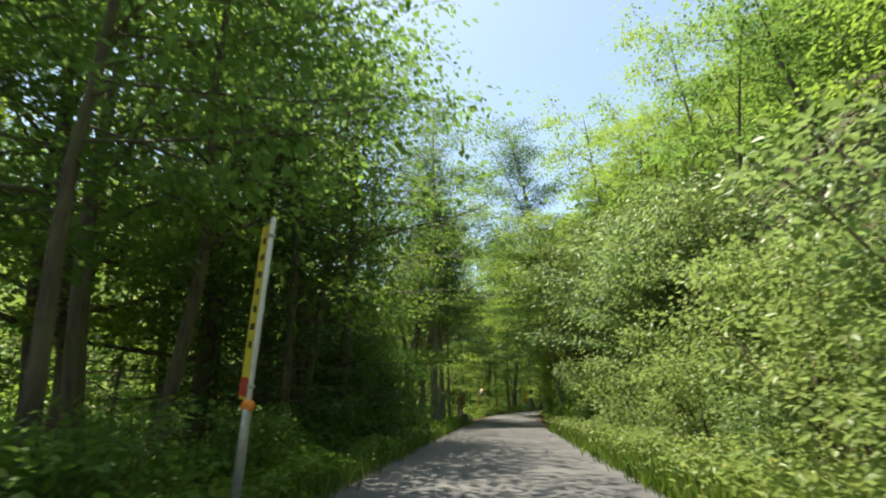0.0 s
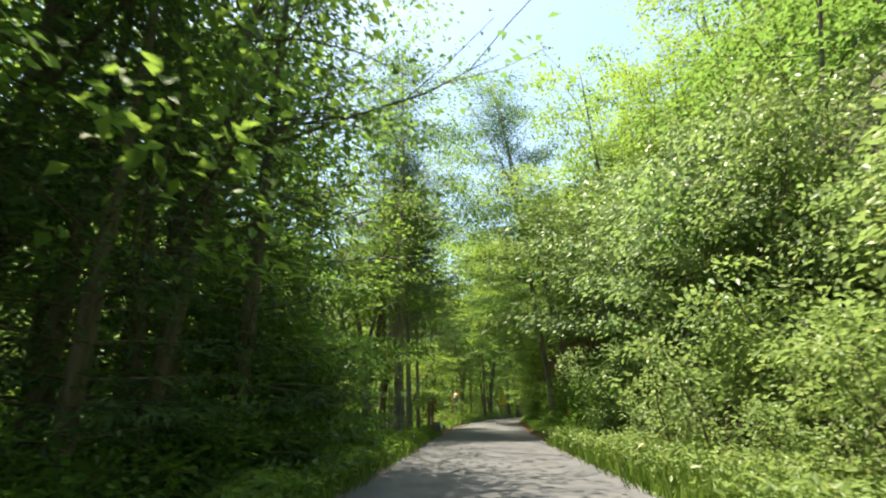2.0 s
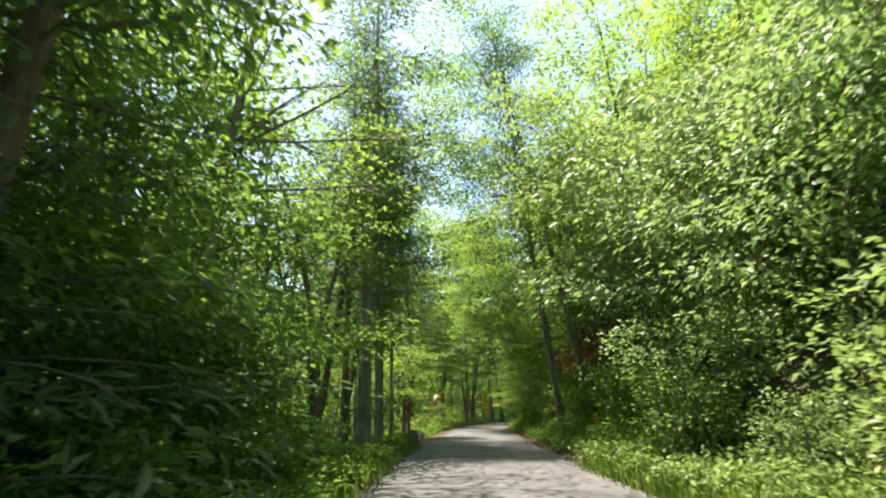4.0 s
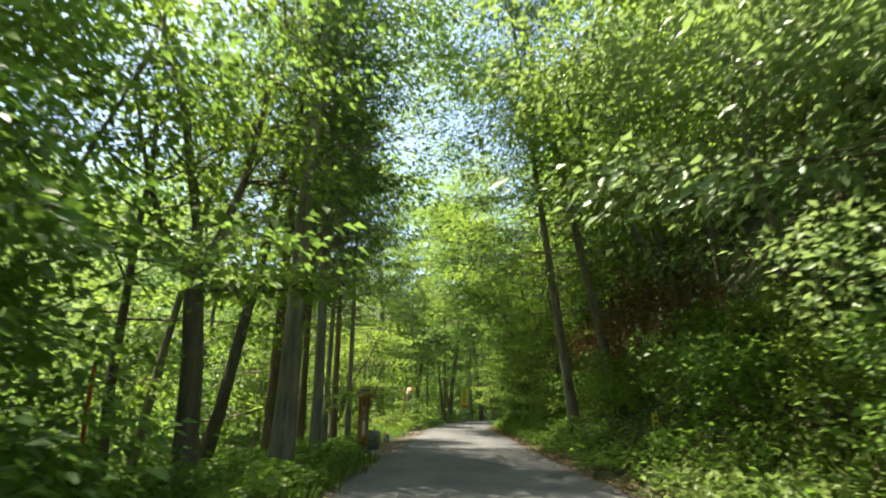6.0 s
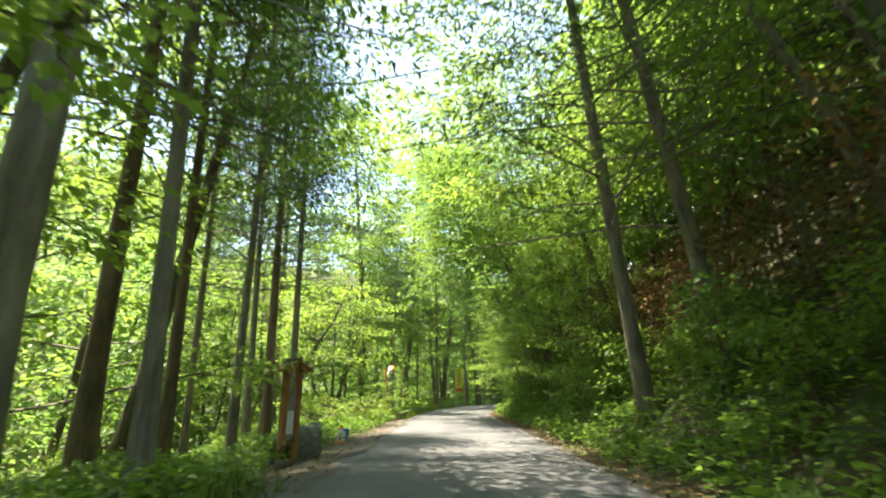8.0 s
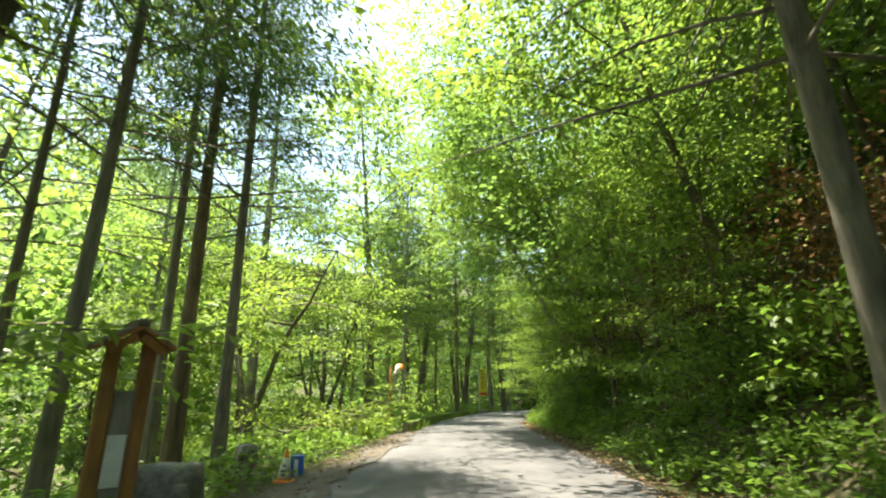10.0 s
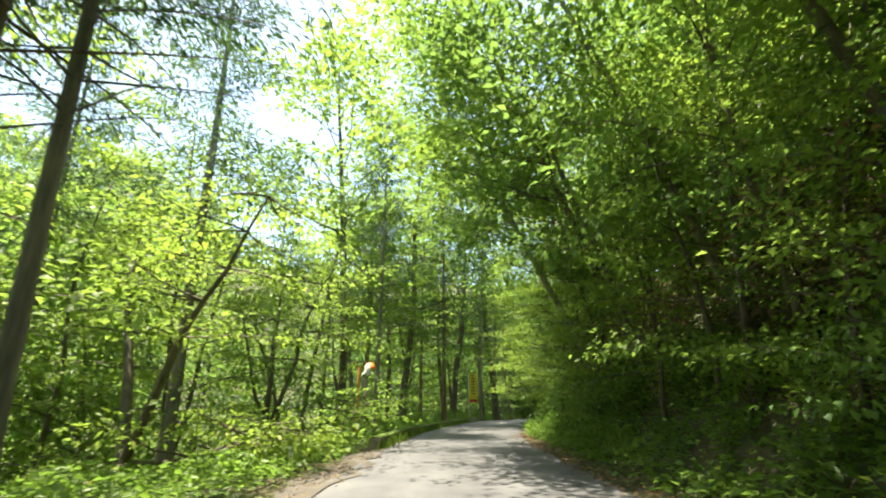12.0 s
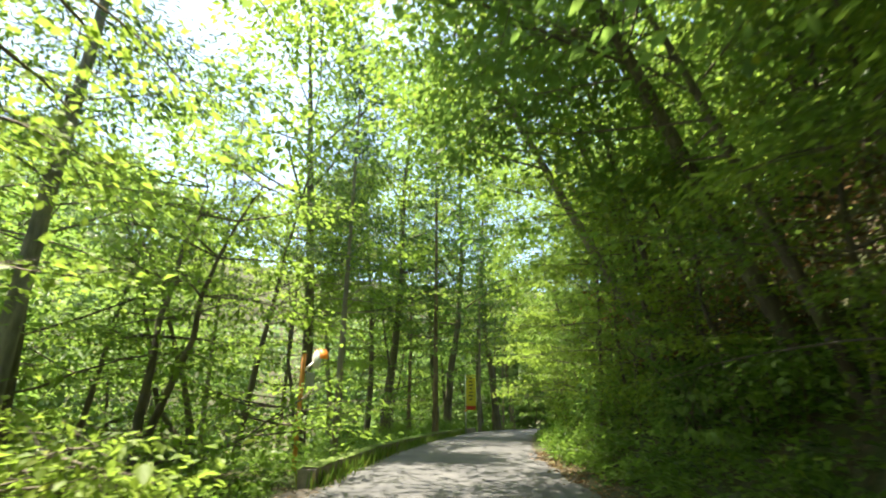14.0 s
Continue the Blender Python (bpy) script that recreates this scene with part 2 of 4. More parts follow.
xs = np.concatenate([[-900, -500, -300, -200, -150], np.arange(-120, -30, 6), np.arange(-30, -8, 1.5), np.arange(-8, 10, 0.3), np.arange(10, 40, 1.5), np.arange(40, 130, 6), [150, 200, 300, 500, 900]])
ys = np.concatenate([[-900, -500, -250, -120], np.arange(-80, -10, 5), np.arange(-10, 66, 0.4), np.arange(66, 90, 1.5), np.arange(90, 180, 7), [220, 300, 500, 900]])
ground = tagged(linked("ground", grid_mesh("ground", xs, ys), SOIL), "dark forest soil with leaf litter and patches of moss", "ground", kind="structure")


def strip(name, inner, outer, z0, z1, material, label, category, rag=0.0, start=-40.0, stop=78.0, across=2, seed=3):
    """A band along the road between two offsets from its middle."""
    rng = np.random.default_rng(seed)
    verts, faces = [], []
    idx = [i for i in range(len(CXY)) if start <= CXY[i, 1] <= stop and CXY[i, 0] < 60]
    n = across + 1
    for k, i in enumerate(idx):
        right = np.array([CT[i, 1], -CT[i, 0]])
        a, b = inner + rng.normal() * rag, outer + rng.normal() * rag
        for j in range(n):
            u = j / across
            q = CXY[i] + right * (a + (b - a) * u)
            verts.append((q[0], q[1], z0 + (z1 - z0) * u + (0.02 * (1 - (2 * u - 1) ** 2) if across > 4 else 0)))
        if k:
            for j in range(across):
                faces.append(((k - 1) * n + j, (k - 1) * n + j + 1, k * n + j + 1, k * n + j))
    return tagged(linked(name, mesh_of(name, verts, faces, True), material), label, category, kind="structure")


strip("road", -HALF, HALF, -0.012, -0.012, ASPHALT, "narrow worn grey asphalt forest road", "road", 0.035, across=8)
strip("shoulder_left", -HALF - 0.42, -HALF + 0.05, -0.05, -0.016, GRAVEL, "dusty gravel shoulder with dry leaves", "shoulder", 0.06, seed=4)
strip("lay_by", -HALF - 0.62, -HALF + 0.12, -0.075, 0.004, GRAVEL, "bare strip of dusty gravel widening the road", "shoulder", 0.09, 25.0, 38.6, 4, 6)
strip("shoulder_right", HALF - 0.05, HALF + 0.4, -0.016, -0.05, GRAVEL, "dusty gravel shoulder with dry leaves", "shoulder", 0.06, seed=5)


# ---- plants ----
def bent(rng, start, way, length, steps, wander, rise):
    pts, d = [np.array(start, float)], np.array(way, float)
    d /= np.linalg.norm(d)
    for _ in range(steps):
        d = d + rng.normal(size=3) * wander + np.array([0, 0, rise])
        d /= np.linalg.norm(d)
        pts.append(pts[-1] + d * length / steps)
    return pts


def limb_of(rng, wood, tips, p, way, ln, rr, twigs, rise=0.04, wander=0.15, wooden=True, lift=0.35):
    """A limb with its twigs; leaves grow at the tips."""
    limb = bent(rng, p, way, ln, 4, wander, rise)
    wood.append((limb, [rr, rr * 0.85, rr * 0.68, rr * 0.48, 0.004]))
    for j in range(twigs):
        u = 0.28 + 0.72 * (j + rng.uniform(0, 1)) / twigs
        i = min(int(u * 4), 3)
        q = limb[i] + (limb[i + 1] - limb[i]) * (u * 4 - i)
        along = limb[i + 1] - limb[i]
        along = along / np.linalg.norm(along)
        w = along + rng.normal(size=3) * np.array([0.85, 0.85, lift])
        tw = bent(rng, q, w, ln * rng.uniform(0.22, 0.45), 2, 0.2, -0.02)
        if wooden:
            wood.append((tw, [rr * 0.32, rr * 0.24, 0.003]))
        for m in (1, 2):
            dd = tw[m] - tw[m - 1]
            tips.append((*tw[m], *(dd / np.linalg.norm(dd))))
    end = limb[4] - limb[3]
    tips.append((*limb[4], *(end / np.linalg.norm(end))))
    return limb


def skeleton_of(rng, height, r0, base, reach, limbs, lean=(0, 0), twist=0.05, twigs=4, rise=0.04, wooden=True):
    """Trunk, limbs and twigs of a broad-leaved tree, and the tips where leaves grow."""
    trunk = bent(rng, (0, 0, -0.3), (lean[0], lean[1], 1), height, 9, twist, 0.02)
    wood, tips = [(trunk, [r0 * (1.4 if i == 0 else 1) * (1 - 0.82 * i / 9) for i in range(10)])], []
    for k in range(limbs):
        f = min(base + (1 - base) * (k + rng.uniform(0, 0.9)) / limbs, 0.995)
        i = min(int(f * 9), 8)
        p = trunk[i] + (trunk[i + 1] - trunk[i]) * (f * 9 - i)
        a = k * 2.4 + rng.uniform(-0.5, 0.5)
        g = (f - base) / (1 - base)
        ln = reach * (0.7 + 0.6 * g if g < 0.5 else 1.0 - 1.2 * (g - 0.5)) * rng.uniform(0.75, 1.25)
        limb_of(rng, wood, tips, p, (math.cos(a), math.sin(a), 0.2 + 0.7 * g), ln, max(r0 * (1 - 0.8 * f) * 0.4, 0.012), twigs, rise, wooden=wooden)
    return wood, tips


GROUPS = {"broadleaf_tree": "broad-leaved trees of the wood", "conifer": "conifers of the wood", "shrub": "undergrowth along the road"}


def plant(name, wood, leaves, bark, leaf, label, category, wood_name="trunk", boughs=()):
    top = tagged(new(name), label, category, GROUPS[name])
    for run in boughs:
        linked("bough", tubes("bough", [run], 5), bark, top)
    if wood:
        linked(wood_name, tubes(wood_name, wood, 5), bark, top)
    linked("crown", leaf_mesh("crown", *leaves), leaf, top)
    return top


def broadleaf(seed, height, r0, base, reach, limbs, leaf, count=6000, length=0.17, spread=0.3, twigs=4, bark=None, lean=(0, 0), twist=0.05, label="", wooden=True):
    rng = np.random.default_rng(seed)
    wood, tips = skeleton_of(rng, height, r0, base, reach, limbs, lean, twist, twigs, 0.04, wooden)
    return plant("broadleaf_tree", wood, sprays(rng, tips, max(1, count // len(tips)), spread, length, 0.6), bark or BARK, leaf, label, "tree")


def tiered(seed, height, r0, base, reach, limbs, leaf, count=4200, length=0.14, bark=None, lean=(0, 0), twist=0.05, toward=(0, 0), label="", fan=(0.12, 0.12, 1.8, 0.5)):
    """A broad-leaved tree that holds its leaves in flat level layers, one above the other."""
    rng = np.random.default_rng(seed)
    trunk = bent(rng, (0, 0, -0.3), (lean[0], lean[1], 1), height, 9, twist, 0.02)
    wood, tips = [(trunk, [r0 * (1.4 if i == 0 else 1) * (1 - 0.82 * i / 9) for i in range(10)])], []
    for k in range(limbs):
        f = min(base + (1 - base) * (k + rng.uniform(0, 0.9)) / limbs, 0.995)
        i = min(int(f * 9), 8)
        p = trunk[i] + (trunk[i + 1] - trunk[i]) * (f * 9 - i)
        a, g = k * 2.4 + rng.uniform(-0.6, 0.6), (f - base) / (1 - base)
        way = (math.cos(a) + toward[0], math.sin(a) + toward[1], 0.1 + 0.35 * g)
        limb_of(rng, wood, tips, p, way, reach * (1.1 - 0.55 * g) * rng.uniform(0.7, 1.3), max(r0 * (1 - 0.8 * f) * 0.4, 0.011), 6, -0.015, 0.1, True, 0.1)
    return plant("broadleaf_tree", wood, sprays(rng, tips, max(1, count // len(tips)), 0.27, length, 0.62, *fan), bark or BARK, leaf, label, "tree")


def hanging_tree(seed, height, r0, leaf, lean, limbs, label, bark=None, count=6500, length=0.16, start=0.3, reach=2.6, toward=None):
    """A tree whose trunk leans out over the road, its limbs reaching the same way."""
    rng = np.random.default_rng(seed)
    trunk = bent(rng, (0, 0, -0.3), (*lean, 1), height, 9, 0.03, 0.015)
    wood, tips = [(trunk, [r0 * (1.3 if i == 0 else 1) * (1 - 0.8 * i / 9) for i in range(10)])], []
    for k in range(limbs):
        f = start + (0.98 - start) * (k + rng.uniform(0, 0.9)) / limbs
        i = min(int(f * 9), 8)
        p = trunk[i] + (trunk[i + 1] - trunk[i]) * (f * 9 - i)
        a = rng.uniform(0, 2 * math.pi)
        way = np.array([math.cos(a), math.sin(a), 0.25]) + np.array([*(toward or lean), 0]) * 1.4
        limb_of(rng, wood, tips, p, way, reach * rng.uniform(0.6, 1.3), max(r0 * (1 - 0.8 * f) * 0.4, 0.012), 5, -0.01, 0.12, True, 0.14)
    return plant("broadleaf_tree", wood, sprays(rng, tips, count // len(tips), 0.28, length, 0.62, 0.16, 0.14, 1.6, 0.5), bark or BARK, leaf, label, "tree")


def conifer(seed, height, r0, base, reach, bark=None, count=4200, lean=(0, 0), length=0.26, label="", step=0.36, spread=0.26, dead=0.12):
    rng = np.random.default_rng(seed)
    trunk = bent(rng, (0, 0, -0.3), (lean[0], lean[1], 1), height, 9, 0.008, 0.0)
    wood, tips = [(trunk, [r0 * (1.35 if i == 0 else 1) * (1 - 0.82 * i / 9) for i in range(10)])], []
    z, k = base, 0
    while z < height - 0.4:
        g = (z - base) / (height - base)
        for _ in range(3):
            a = k * 2.3 + rng.uniform(-0.4, 0.4)
            k += 1
            f = min((z + 0.3) / height * 9, 8.99)
            p = trunk[int(f)] + (trunk[int(f) + 1] - trunk[int(f)]) * (f - int(f))
            ln = reach * (1 - 0.75 * g) * rng.uniform(0.5, 1.15)
            limb = bent(rng, p, (math.cos(a), math.sin(a), 0.12 + 0.3 * g), ln, 4, 0.06, -0.05)
            rr = 0.007 + 0.02 * (1 - g)
            wood.append((limb, [rr, rr * 0.8, rr * 0.6, rr * 0.4, 0.003]))
            if g < dead:
                continue
            for j in range(1, 5):
                d = limb[j] - limb[j - 1]
                d = d / np.linalg.norm(d)
                tips.append((*limb[j], *d))
                for sign in (-1, 1):
                    s = np.cross(d, (0, 0, 1)) * sign + d * 0.7
                    tips.append((*(limb[j] + s * 0.15 * ln), *s))
        z += step * (1 + 0.8 * g) * rng.uniform(0.7, 1.2)
    return plant("conifer", wood[:1], sprays(rng, tips, max(2, count // len(tips)), spread, length, 0.24, 0.1, 0.12), bark or BARK_GREY, NEEDLE, label, "tree", boughs=wood[1:])


def shrub(seed, height, reach, stems, leaf, count=1900, length=0.15, spread=0.2, label=""):
    rng = np.random.default_rng(seed)
    wood, tips = [], []
    for k in range(stems):
        a = k * 2.4
        out = rng.uniform(0.2, 0.8) * reach / height
        w, t = skeleton_of(rng, height * rng.uniform(0.6, 1.05), 0.016 + 0.006 * height, 0.06, reach * 0.55, 8, (math.cos(a) * out, math.sin(a) * out), 0.09, 3, 0.02, False)
        off = np.array([math.cos(a), math.sin(a), 0]) * reach * rng.uniform(0, 0.35)
        wood += [([q + off for q in pts], r) for pts, r in w[:2]]
        tips += [(q[0] + off[0], q[1] + off[1], q[2], *q[3:]) for q in t]
    return plant("shrub", wood, sprays(rng, tips, max(2, count // len(tips)), spread, length, 0.6, 0.5), TWIG, leaf, label, "shrub", "woody_stem")


# ---- trees and shrubs ----
T_DARK = "tall broad-leaved tree with a dark mossy trunk"
T_LIME = "slender broad-leaved tree with bright lime-green leaves"
T_HILL = "leafy broad-leaved tree on the steep wooded hillside"
T_PINE = "tall straight conifer with a bare lower trunk"
BUSH = "dense leafy green shrub at the roadside"
PALE = "dense pale green shrub in full sun beside the road"
LOW = "low leafy undergrowth plant on the verge"
KINDS = {
    "big": [broadleaf(11, 12, 0.17, 0.16, 3.5, 26, LEAF, 5600, 0.15, label=T_DARK), broadleaf(12, 10.5, 0.15, 0.16, 3.2, 26, LEAF, 5600, 0.15, label=T_DARK), broadleaf(13, 13.5, 0.19, 0.24, 3.8, 28, LEAF, 6000, 0.15, label=T_DARK)],
    "tall": [broadleaf(14, 14, 0.18, 0.34, 4.0, 24, LEAF, 5500, 0.2, 0.34, label=T_DARK), broadleaf(15, 12.5, 0.15, 0.32, 3.8, 24, LEAF_LIME, 5500, 0.2, 0.34, label=T_LIME)],
    "lime": [tiered(21, 9, 0.085, 0.2, 2.9, 22, LEAF_LIME, 5400, 0.125, label=T_LIME), tiered(22, 7.5, 0.075, 0.16, 2.7, 20, LEAF_LIME, 5000, 0.125, twist=0.1, label=T_LIME), tiered(23, 8, 0.075, 0.18, 2.9, 20, LEAF, 5000, 0.125, twist=0.08, label="slender broad-leaved tree with fresh green leaves")],
    "layer": [tiered(24, 3.1, 0.035, 0.1, 1.15, 18, HERB, 3400, 0.11, fan=(0.2, 0.35, 0.9, 0.5, (0.5, -0.3)), twist=0.09, label="young tree with leaves in level layers beside the road"), tiered(25, 4.6, 0.045, 0.25, 1.9, 20, LEAF_PALE, 4800, 0.115, fan=(0.25, 0.4, 0.8, 0.5, (-0.75, -0.45)), twist=0.08, label="young tree with pale leaves in level layers in full sun")],
    "hill": [broadleaf(31, 7, 0.11, 0.06, 2.7, 18, LEAF, 1600, 0.34, 0.42, 4, wooden=False, label=T_HILL), broadleaf(32, 8, 0.11, 0.06, 2.6, 18, LEAF_PALE, 1600, 0.34, 0.42, 4, wooden=False, label=T_HILL), broadleaf(33, 6.5, 0.1, 0.05, 2.7, 18, LEAF, 1600, 0.34, 0.42, 4, wooden=False, label=T_HILL)],
    "pine": [conifer(41, 17, 0.19, 4.6, 4.0, None, 10500, step=0.5, length=0.19, label=T_PINE), conifer(42, 16, 0.15, 4.4, 3.9, BARK_GREY, 10000, step=0.5, length=0.19, label=T_PINE), conifer(43, 17, 0.16, 4.6, 3.9, BARK_RED, 10000, step=0.5, length=0.19, label=T_PINE)],
    "dark": [conifer(44, 11, 0.15, 0.5, 2.1, BARK, 8500, length=0.15, step=0.3, dead=0.0, spread=0.3, label="dense dark evergreen clothed in foliage to the ground"), conifer(45, 9, 0.13, 0.4, 1.9, BARK, 7500, length=0.15, step=0.3, dead=0.0, spread=0.3, label="dense dark evergreen clothed in foliage to the ground")],
    "shrub": [shrub(51, 2.3, 1.6, 6, LEAF, label=BUSH), shrub(52, 1.7, 1.4, 6, HERB, 1600, label=BUSH), shrub(53, 2.9, 1.8, 6, LEAF_LIME, 2000, label=BUSH)],
    "pale": [shrub(54, 2.6, 1.8, 7, LEAF_PALE, 3600, 0.13, label=PALE), shrub(55, 3.6, 2.1, 7, LEAF_PALE, 4200, 0.14, label=PALE)],
    "low": [shrub(56, 0.8, 0.9, 4, HERB, 560, 0.13, 0.16, label=LOW), shrub(57, 0.55, 0.8, 4, HERB, 500, 0.12, 0.15, label=LOW)],
    "sunny": [shrub(59, 0.8, 0.9, 4, LEAF_PALE, 800, 0.11, 0.16, label="low pale green plant on the sunny verge"), shrub(60, 0.6, 0.8, 4, LEAF_PALE, 700, 0.1, 0.15, label="low pale green plant on the sunny verge")],
    "bare": [shrub(58, 2.2, 1.4, 8, LITTER, 260, 0.1, 0.2, label="tangle of dry brown twigs on the bank")],
}
USED = set()


def stand(kind, i, x, y, turn=None, size=1.0, tall=1.0, tilt=(0, 0)):
    ob = KINDS[kind][i % len(KINDS[kind])]
    turn = (x * 137 + y * 71) % 360 if turn is None else turn
    m = pose(x, y, ground_at(x, y) - 0.03, tilt[0], tilt[1], 0) @ pose(0, 0, 0, 0, 0, turn) @ Matrix.Diagonal((size, size, size * tall, 1))
    if ob.name in USED:
        return copy_thing(ob, m)
    USED.add(ob.name)
    ob.matrix_basis = m
    return ob


def beside_road(d, y):
    """The point d metres to the right of the road's middle, near the run y."""
    i = int(np.argmin(np.abs(CXY[:, 1] - y)))
    return CXY[i, 0] + CT[i, 1] * d, CXY[i, 1] - CT[i, 0] * d


def far_wood(spots, seed):
    """The distant wood across the valley and on the hilltop, where no tree can be told from the next."""
    rng = np.random.default_rng(seed)
    crowns = []
    for k in range(3):
        _, tips = skeleton_of(rng, 10 + k, 0.15, 0.05, 3.8, 16, twigs=4, wooden=False)
        crowns.append(sprays(rng, tips, max(2, 1000 // len(tips)), 0.75, 0.62, 0.62))
    rows = []
    for n, (x, y, s) in enumerate(spots):
        at, tip, up, ln, w = crowns[n % 3]
        a = x * 2.1 + y
        r = np.array([[math.cos(a), math.sin(a), 0], [-math.sin(a), math.cos(a), 0], [0, 0, 1]])
        rows.append((at @ r * s + np.array([x, y, ground_at(x, y)]), tip @ r, up @ r, ln * s, w * s))
    return tagged(linked("far_wood", leaf_mesh("far_wood", *[np.concatenate(q) for q in zip(*rows)]), LEAF_PALE), "distant green summer wood on the slopes", "wood", kind="stuff")


FAR = []
rng = np.random.default_rng(7)
# the dense wood beside the first stretch
for i, (x, y, k, j, s) in enumerate([(-5.9, 6.5, "tall", 0, 0.9), (-5.2, 7.3, "tall", 0, 0.85), (-4.7, 11.5, "big", 2, 1.12), (-4.2, 9.4, "dark", 1, 0.95), (-4.1, 12.6, "dark", 0, 1.1), (-6.6, 13.8, "big", 0, 1.2), (-7.6, 3.6, "big", 1, 1.0), (-8.0, 9.0, "big", 2, 1.0), (-7.4, 12.5, "lime", 0, 1.2), (-7.8, 16.0, "lime", 2, 1.2), (-10.5, 6, "lime", 1, 1.2), (-11, 11, "lime", 0, 1.2), (-7.8, 19.0, "tall", 0, 0.9), (-5.5, 1.8, "big", 2, 0.9), (-6.6, 10.5, "big", 0, 1.1), (-8.4, 17.2, "big", 1, 1.1), (-9.8, 5.5, "tall", 0, 1.05), (-9.6, 9.5, "tall", 1, 1.1), (-10.2, 14.5, "tall", 0, 1.1), (-13.0, 11.0, "tall", 1, 1.2), (-9.6, 20.5, "tall", 1, 1.1), (-4.6, 11.2, "lime", 0, 1.05), (-7.4, 14.6, "lime", 2, 1.15), (-5.3, 10.3, "dark", 1, 1.2), (-6.6, 19.6, "lime", 2, 1.1)]):
    stand(k, j, x, y, None, s)
for i in range(30):
    stand("shrub", i % 2, -3.35 - rng.uniform(0, 2.8), 2.6 + i * 0.52 + rng.uniform(-0.3, 0.3), None, rng.uniform(0.55, 0.85))
for i in range(34):
    stand("low", i, -2.35 - rng.uniform(0, 0.9), 3.4 + i * 0.45 + rng.uniform(-0.2, 0.2), None, rng.uniform(0.55, 0.85))
# the open wood beside the second stretch: trunks one can tell apart
for i, (x, y, j, s) in enumerate([(-3.15, 23.2, 0, 0.95), (-2.98, 24.9, 1, 0.72), (-4.25, 26.05, 2, 0.85), (-3.8, 26.95, 2, 0.7), (-3.6, 28.8, 1, 0.8), (-4.5, 29.1, 1, 0.6), (-3.82, 31.3, 2, 0.85), (-3.45, 31.9, 1, 0.9), (-4.35, 31.7, 1, 0.85), (-6.3, 40.2, 0, 1.0), (-1.95, 44.6, 1, 0.75), (0.4, 54.2, 2, 0.9), (2.9, 61.5, 1, 0.85), (-8.5, 38.0, 1, 0.9), (-3.6, 54.0, 0, 0.8), (-6.5, 48.0, 1, 0.8), (-1.0, 60.0, 2, 0.8)]):
    stand("pine", j, x, y, None, s, 1.0 / s ** 0.6, (0, -1.0 if x < -2.5 else 0))
for i, (x, y, k, j, s) in enumerate([(-5.6, 22.6, "lime", 0, 1.0), (-6.0, 27.0, "lime", 1, 1.0), (-7.6, 37.5, "lime", 1, 0.75), (-7.2, 42.0, "lime", 0, 1.0), (-3.4, 47.5, "lime", 1, 0.8), (-5.2, 51.5, "lime", 0, 1.0), (-1.6, 55.5, "lime", 2, 0.9), (-2.6, 64.0, "lime", 1, 1.1), (1.2, 66.0, "lime", 0, 1.1), (4.6, 69.5, "lime", 2, 1.1), (-9.5, 33.0, "lime", 0, 1.2), (-10.5, 40.0, "lime", 1, 0.9), (-9.0, 46.0, "lime", 2, 1.2), (-3.0, 58.0, "tall", 1, 1.0), (0.5, 64.5, "tall", 0, 1.15), (3.6, 68.0, "tall", 1, 1.2), (6.5, 73.0, "tall", 0, 1.2), (-5.5, 62.0, "tall", 1, 1.2), (-4.2, 50.0, "tall", 1, 1.35), (-1.9, 56.5, "tall", 0, 1.45), (1.0, 61.5, "tall", 1, 1.45), (4.6, 67.0, "tall", 1, 1.5)]):
    stand(k, j, x, y, None, s)
for i in range(22):
    stand(("lime", "hill", "hill")[i % 3], i, -12.0 - rng.uniform(0, 9), 15 + i * 2.3 + rng.uniform(-1, 1), None, rng.uniform(0.95, 1.25))
for i in range(8):
    stand("hill", i + 1, -8.8 - rng.uniform(0, 2), 17 + i * 3.6, None, rng.uniform(0.6, 0.8))
for i in range(38):
    x, y = beside_road(-2.75 - rng.uniform(0, 1.0), 17.5 + i * 1.0)
    x -= 0.45 if 25 < y < 38.5 else 0.0
    stand("low", i, x, y, None, rng.uniform(0.5, 0.85) * (0.7 if y > 26 else 1))
for i in range(30):
    x, y = beside_road(-4.8 - rng.uniform(0, 5.0), 17 + i * 1.5)
    stand("shrub", 2, x, y, None, rng.uniform(0.5, 0.8) * (0.75 if 22 < y < 40 else 1))
for i in range(16):
    x, y = beside_road(-2.6 - rng.uniform(0, 3.0), 50 + i * 1.2)
    stand("shrub", i, x, y, None, rng.uniform(0.4, 0.7))
for i in range(16):
    stand("shrub", i % 2, -3.2 - rng.uniform(0, 1.2), 13.6 + i * 0.45, None, rng.uniform(0.42, 0.6))
for i in range(12):
    stand("shrub", i % 2, -4.1 - 0.5 * (i % 3), 11.5 + i * 0.55, None, rng.uniform(0.9, 1.2))
for i, (x, y) in enumerate([(-4.0, 15.4), (-3.9, 16.5), (-4.2, 17.6), (-4.9, 16.2), (-4.9, 18.6), (-5.3, 14.8), (-5.8, 17.6), (-4.4, 13.6)]):
    stand("layer", 0, x, y, 25 * (i % 3) - 25, 0.95 + 0.1 * (i % 3))
for i, (x, y) in enumerate([(4.1, 15.2), (4.4, 17.0), (4.3, 18.8), (5.3, 13.6), (5.4, 16.2), (5.6, 18.4), (4.6, 20.6)]):
    stand("layer", 1, x, y, 30 * (i % 3) - 30, 1.05 + 0.12 * (i % 3))
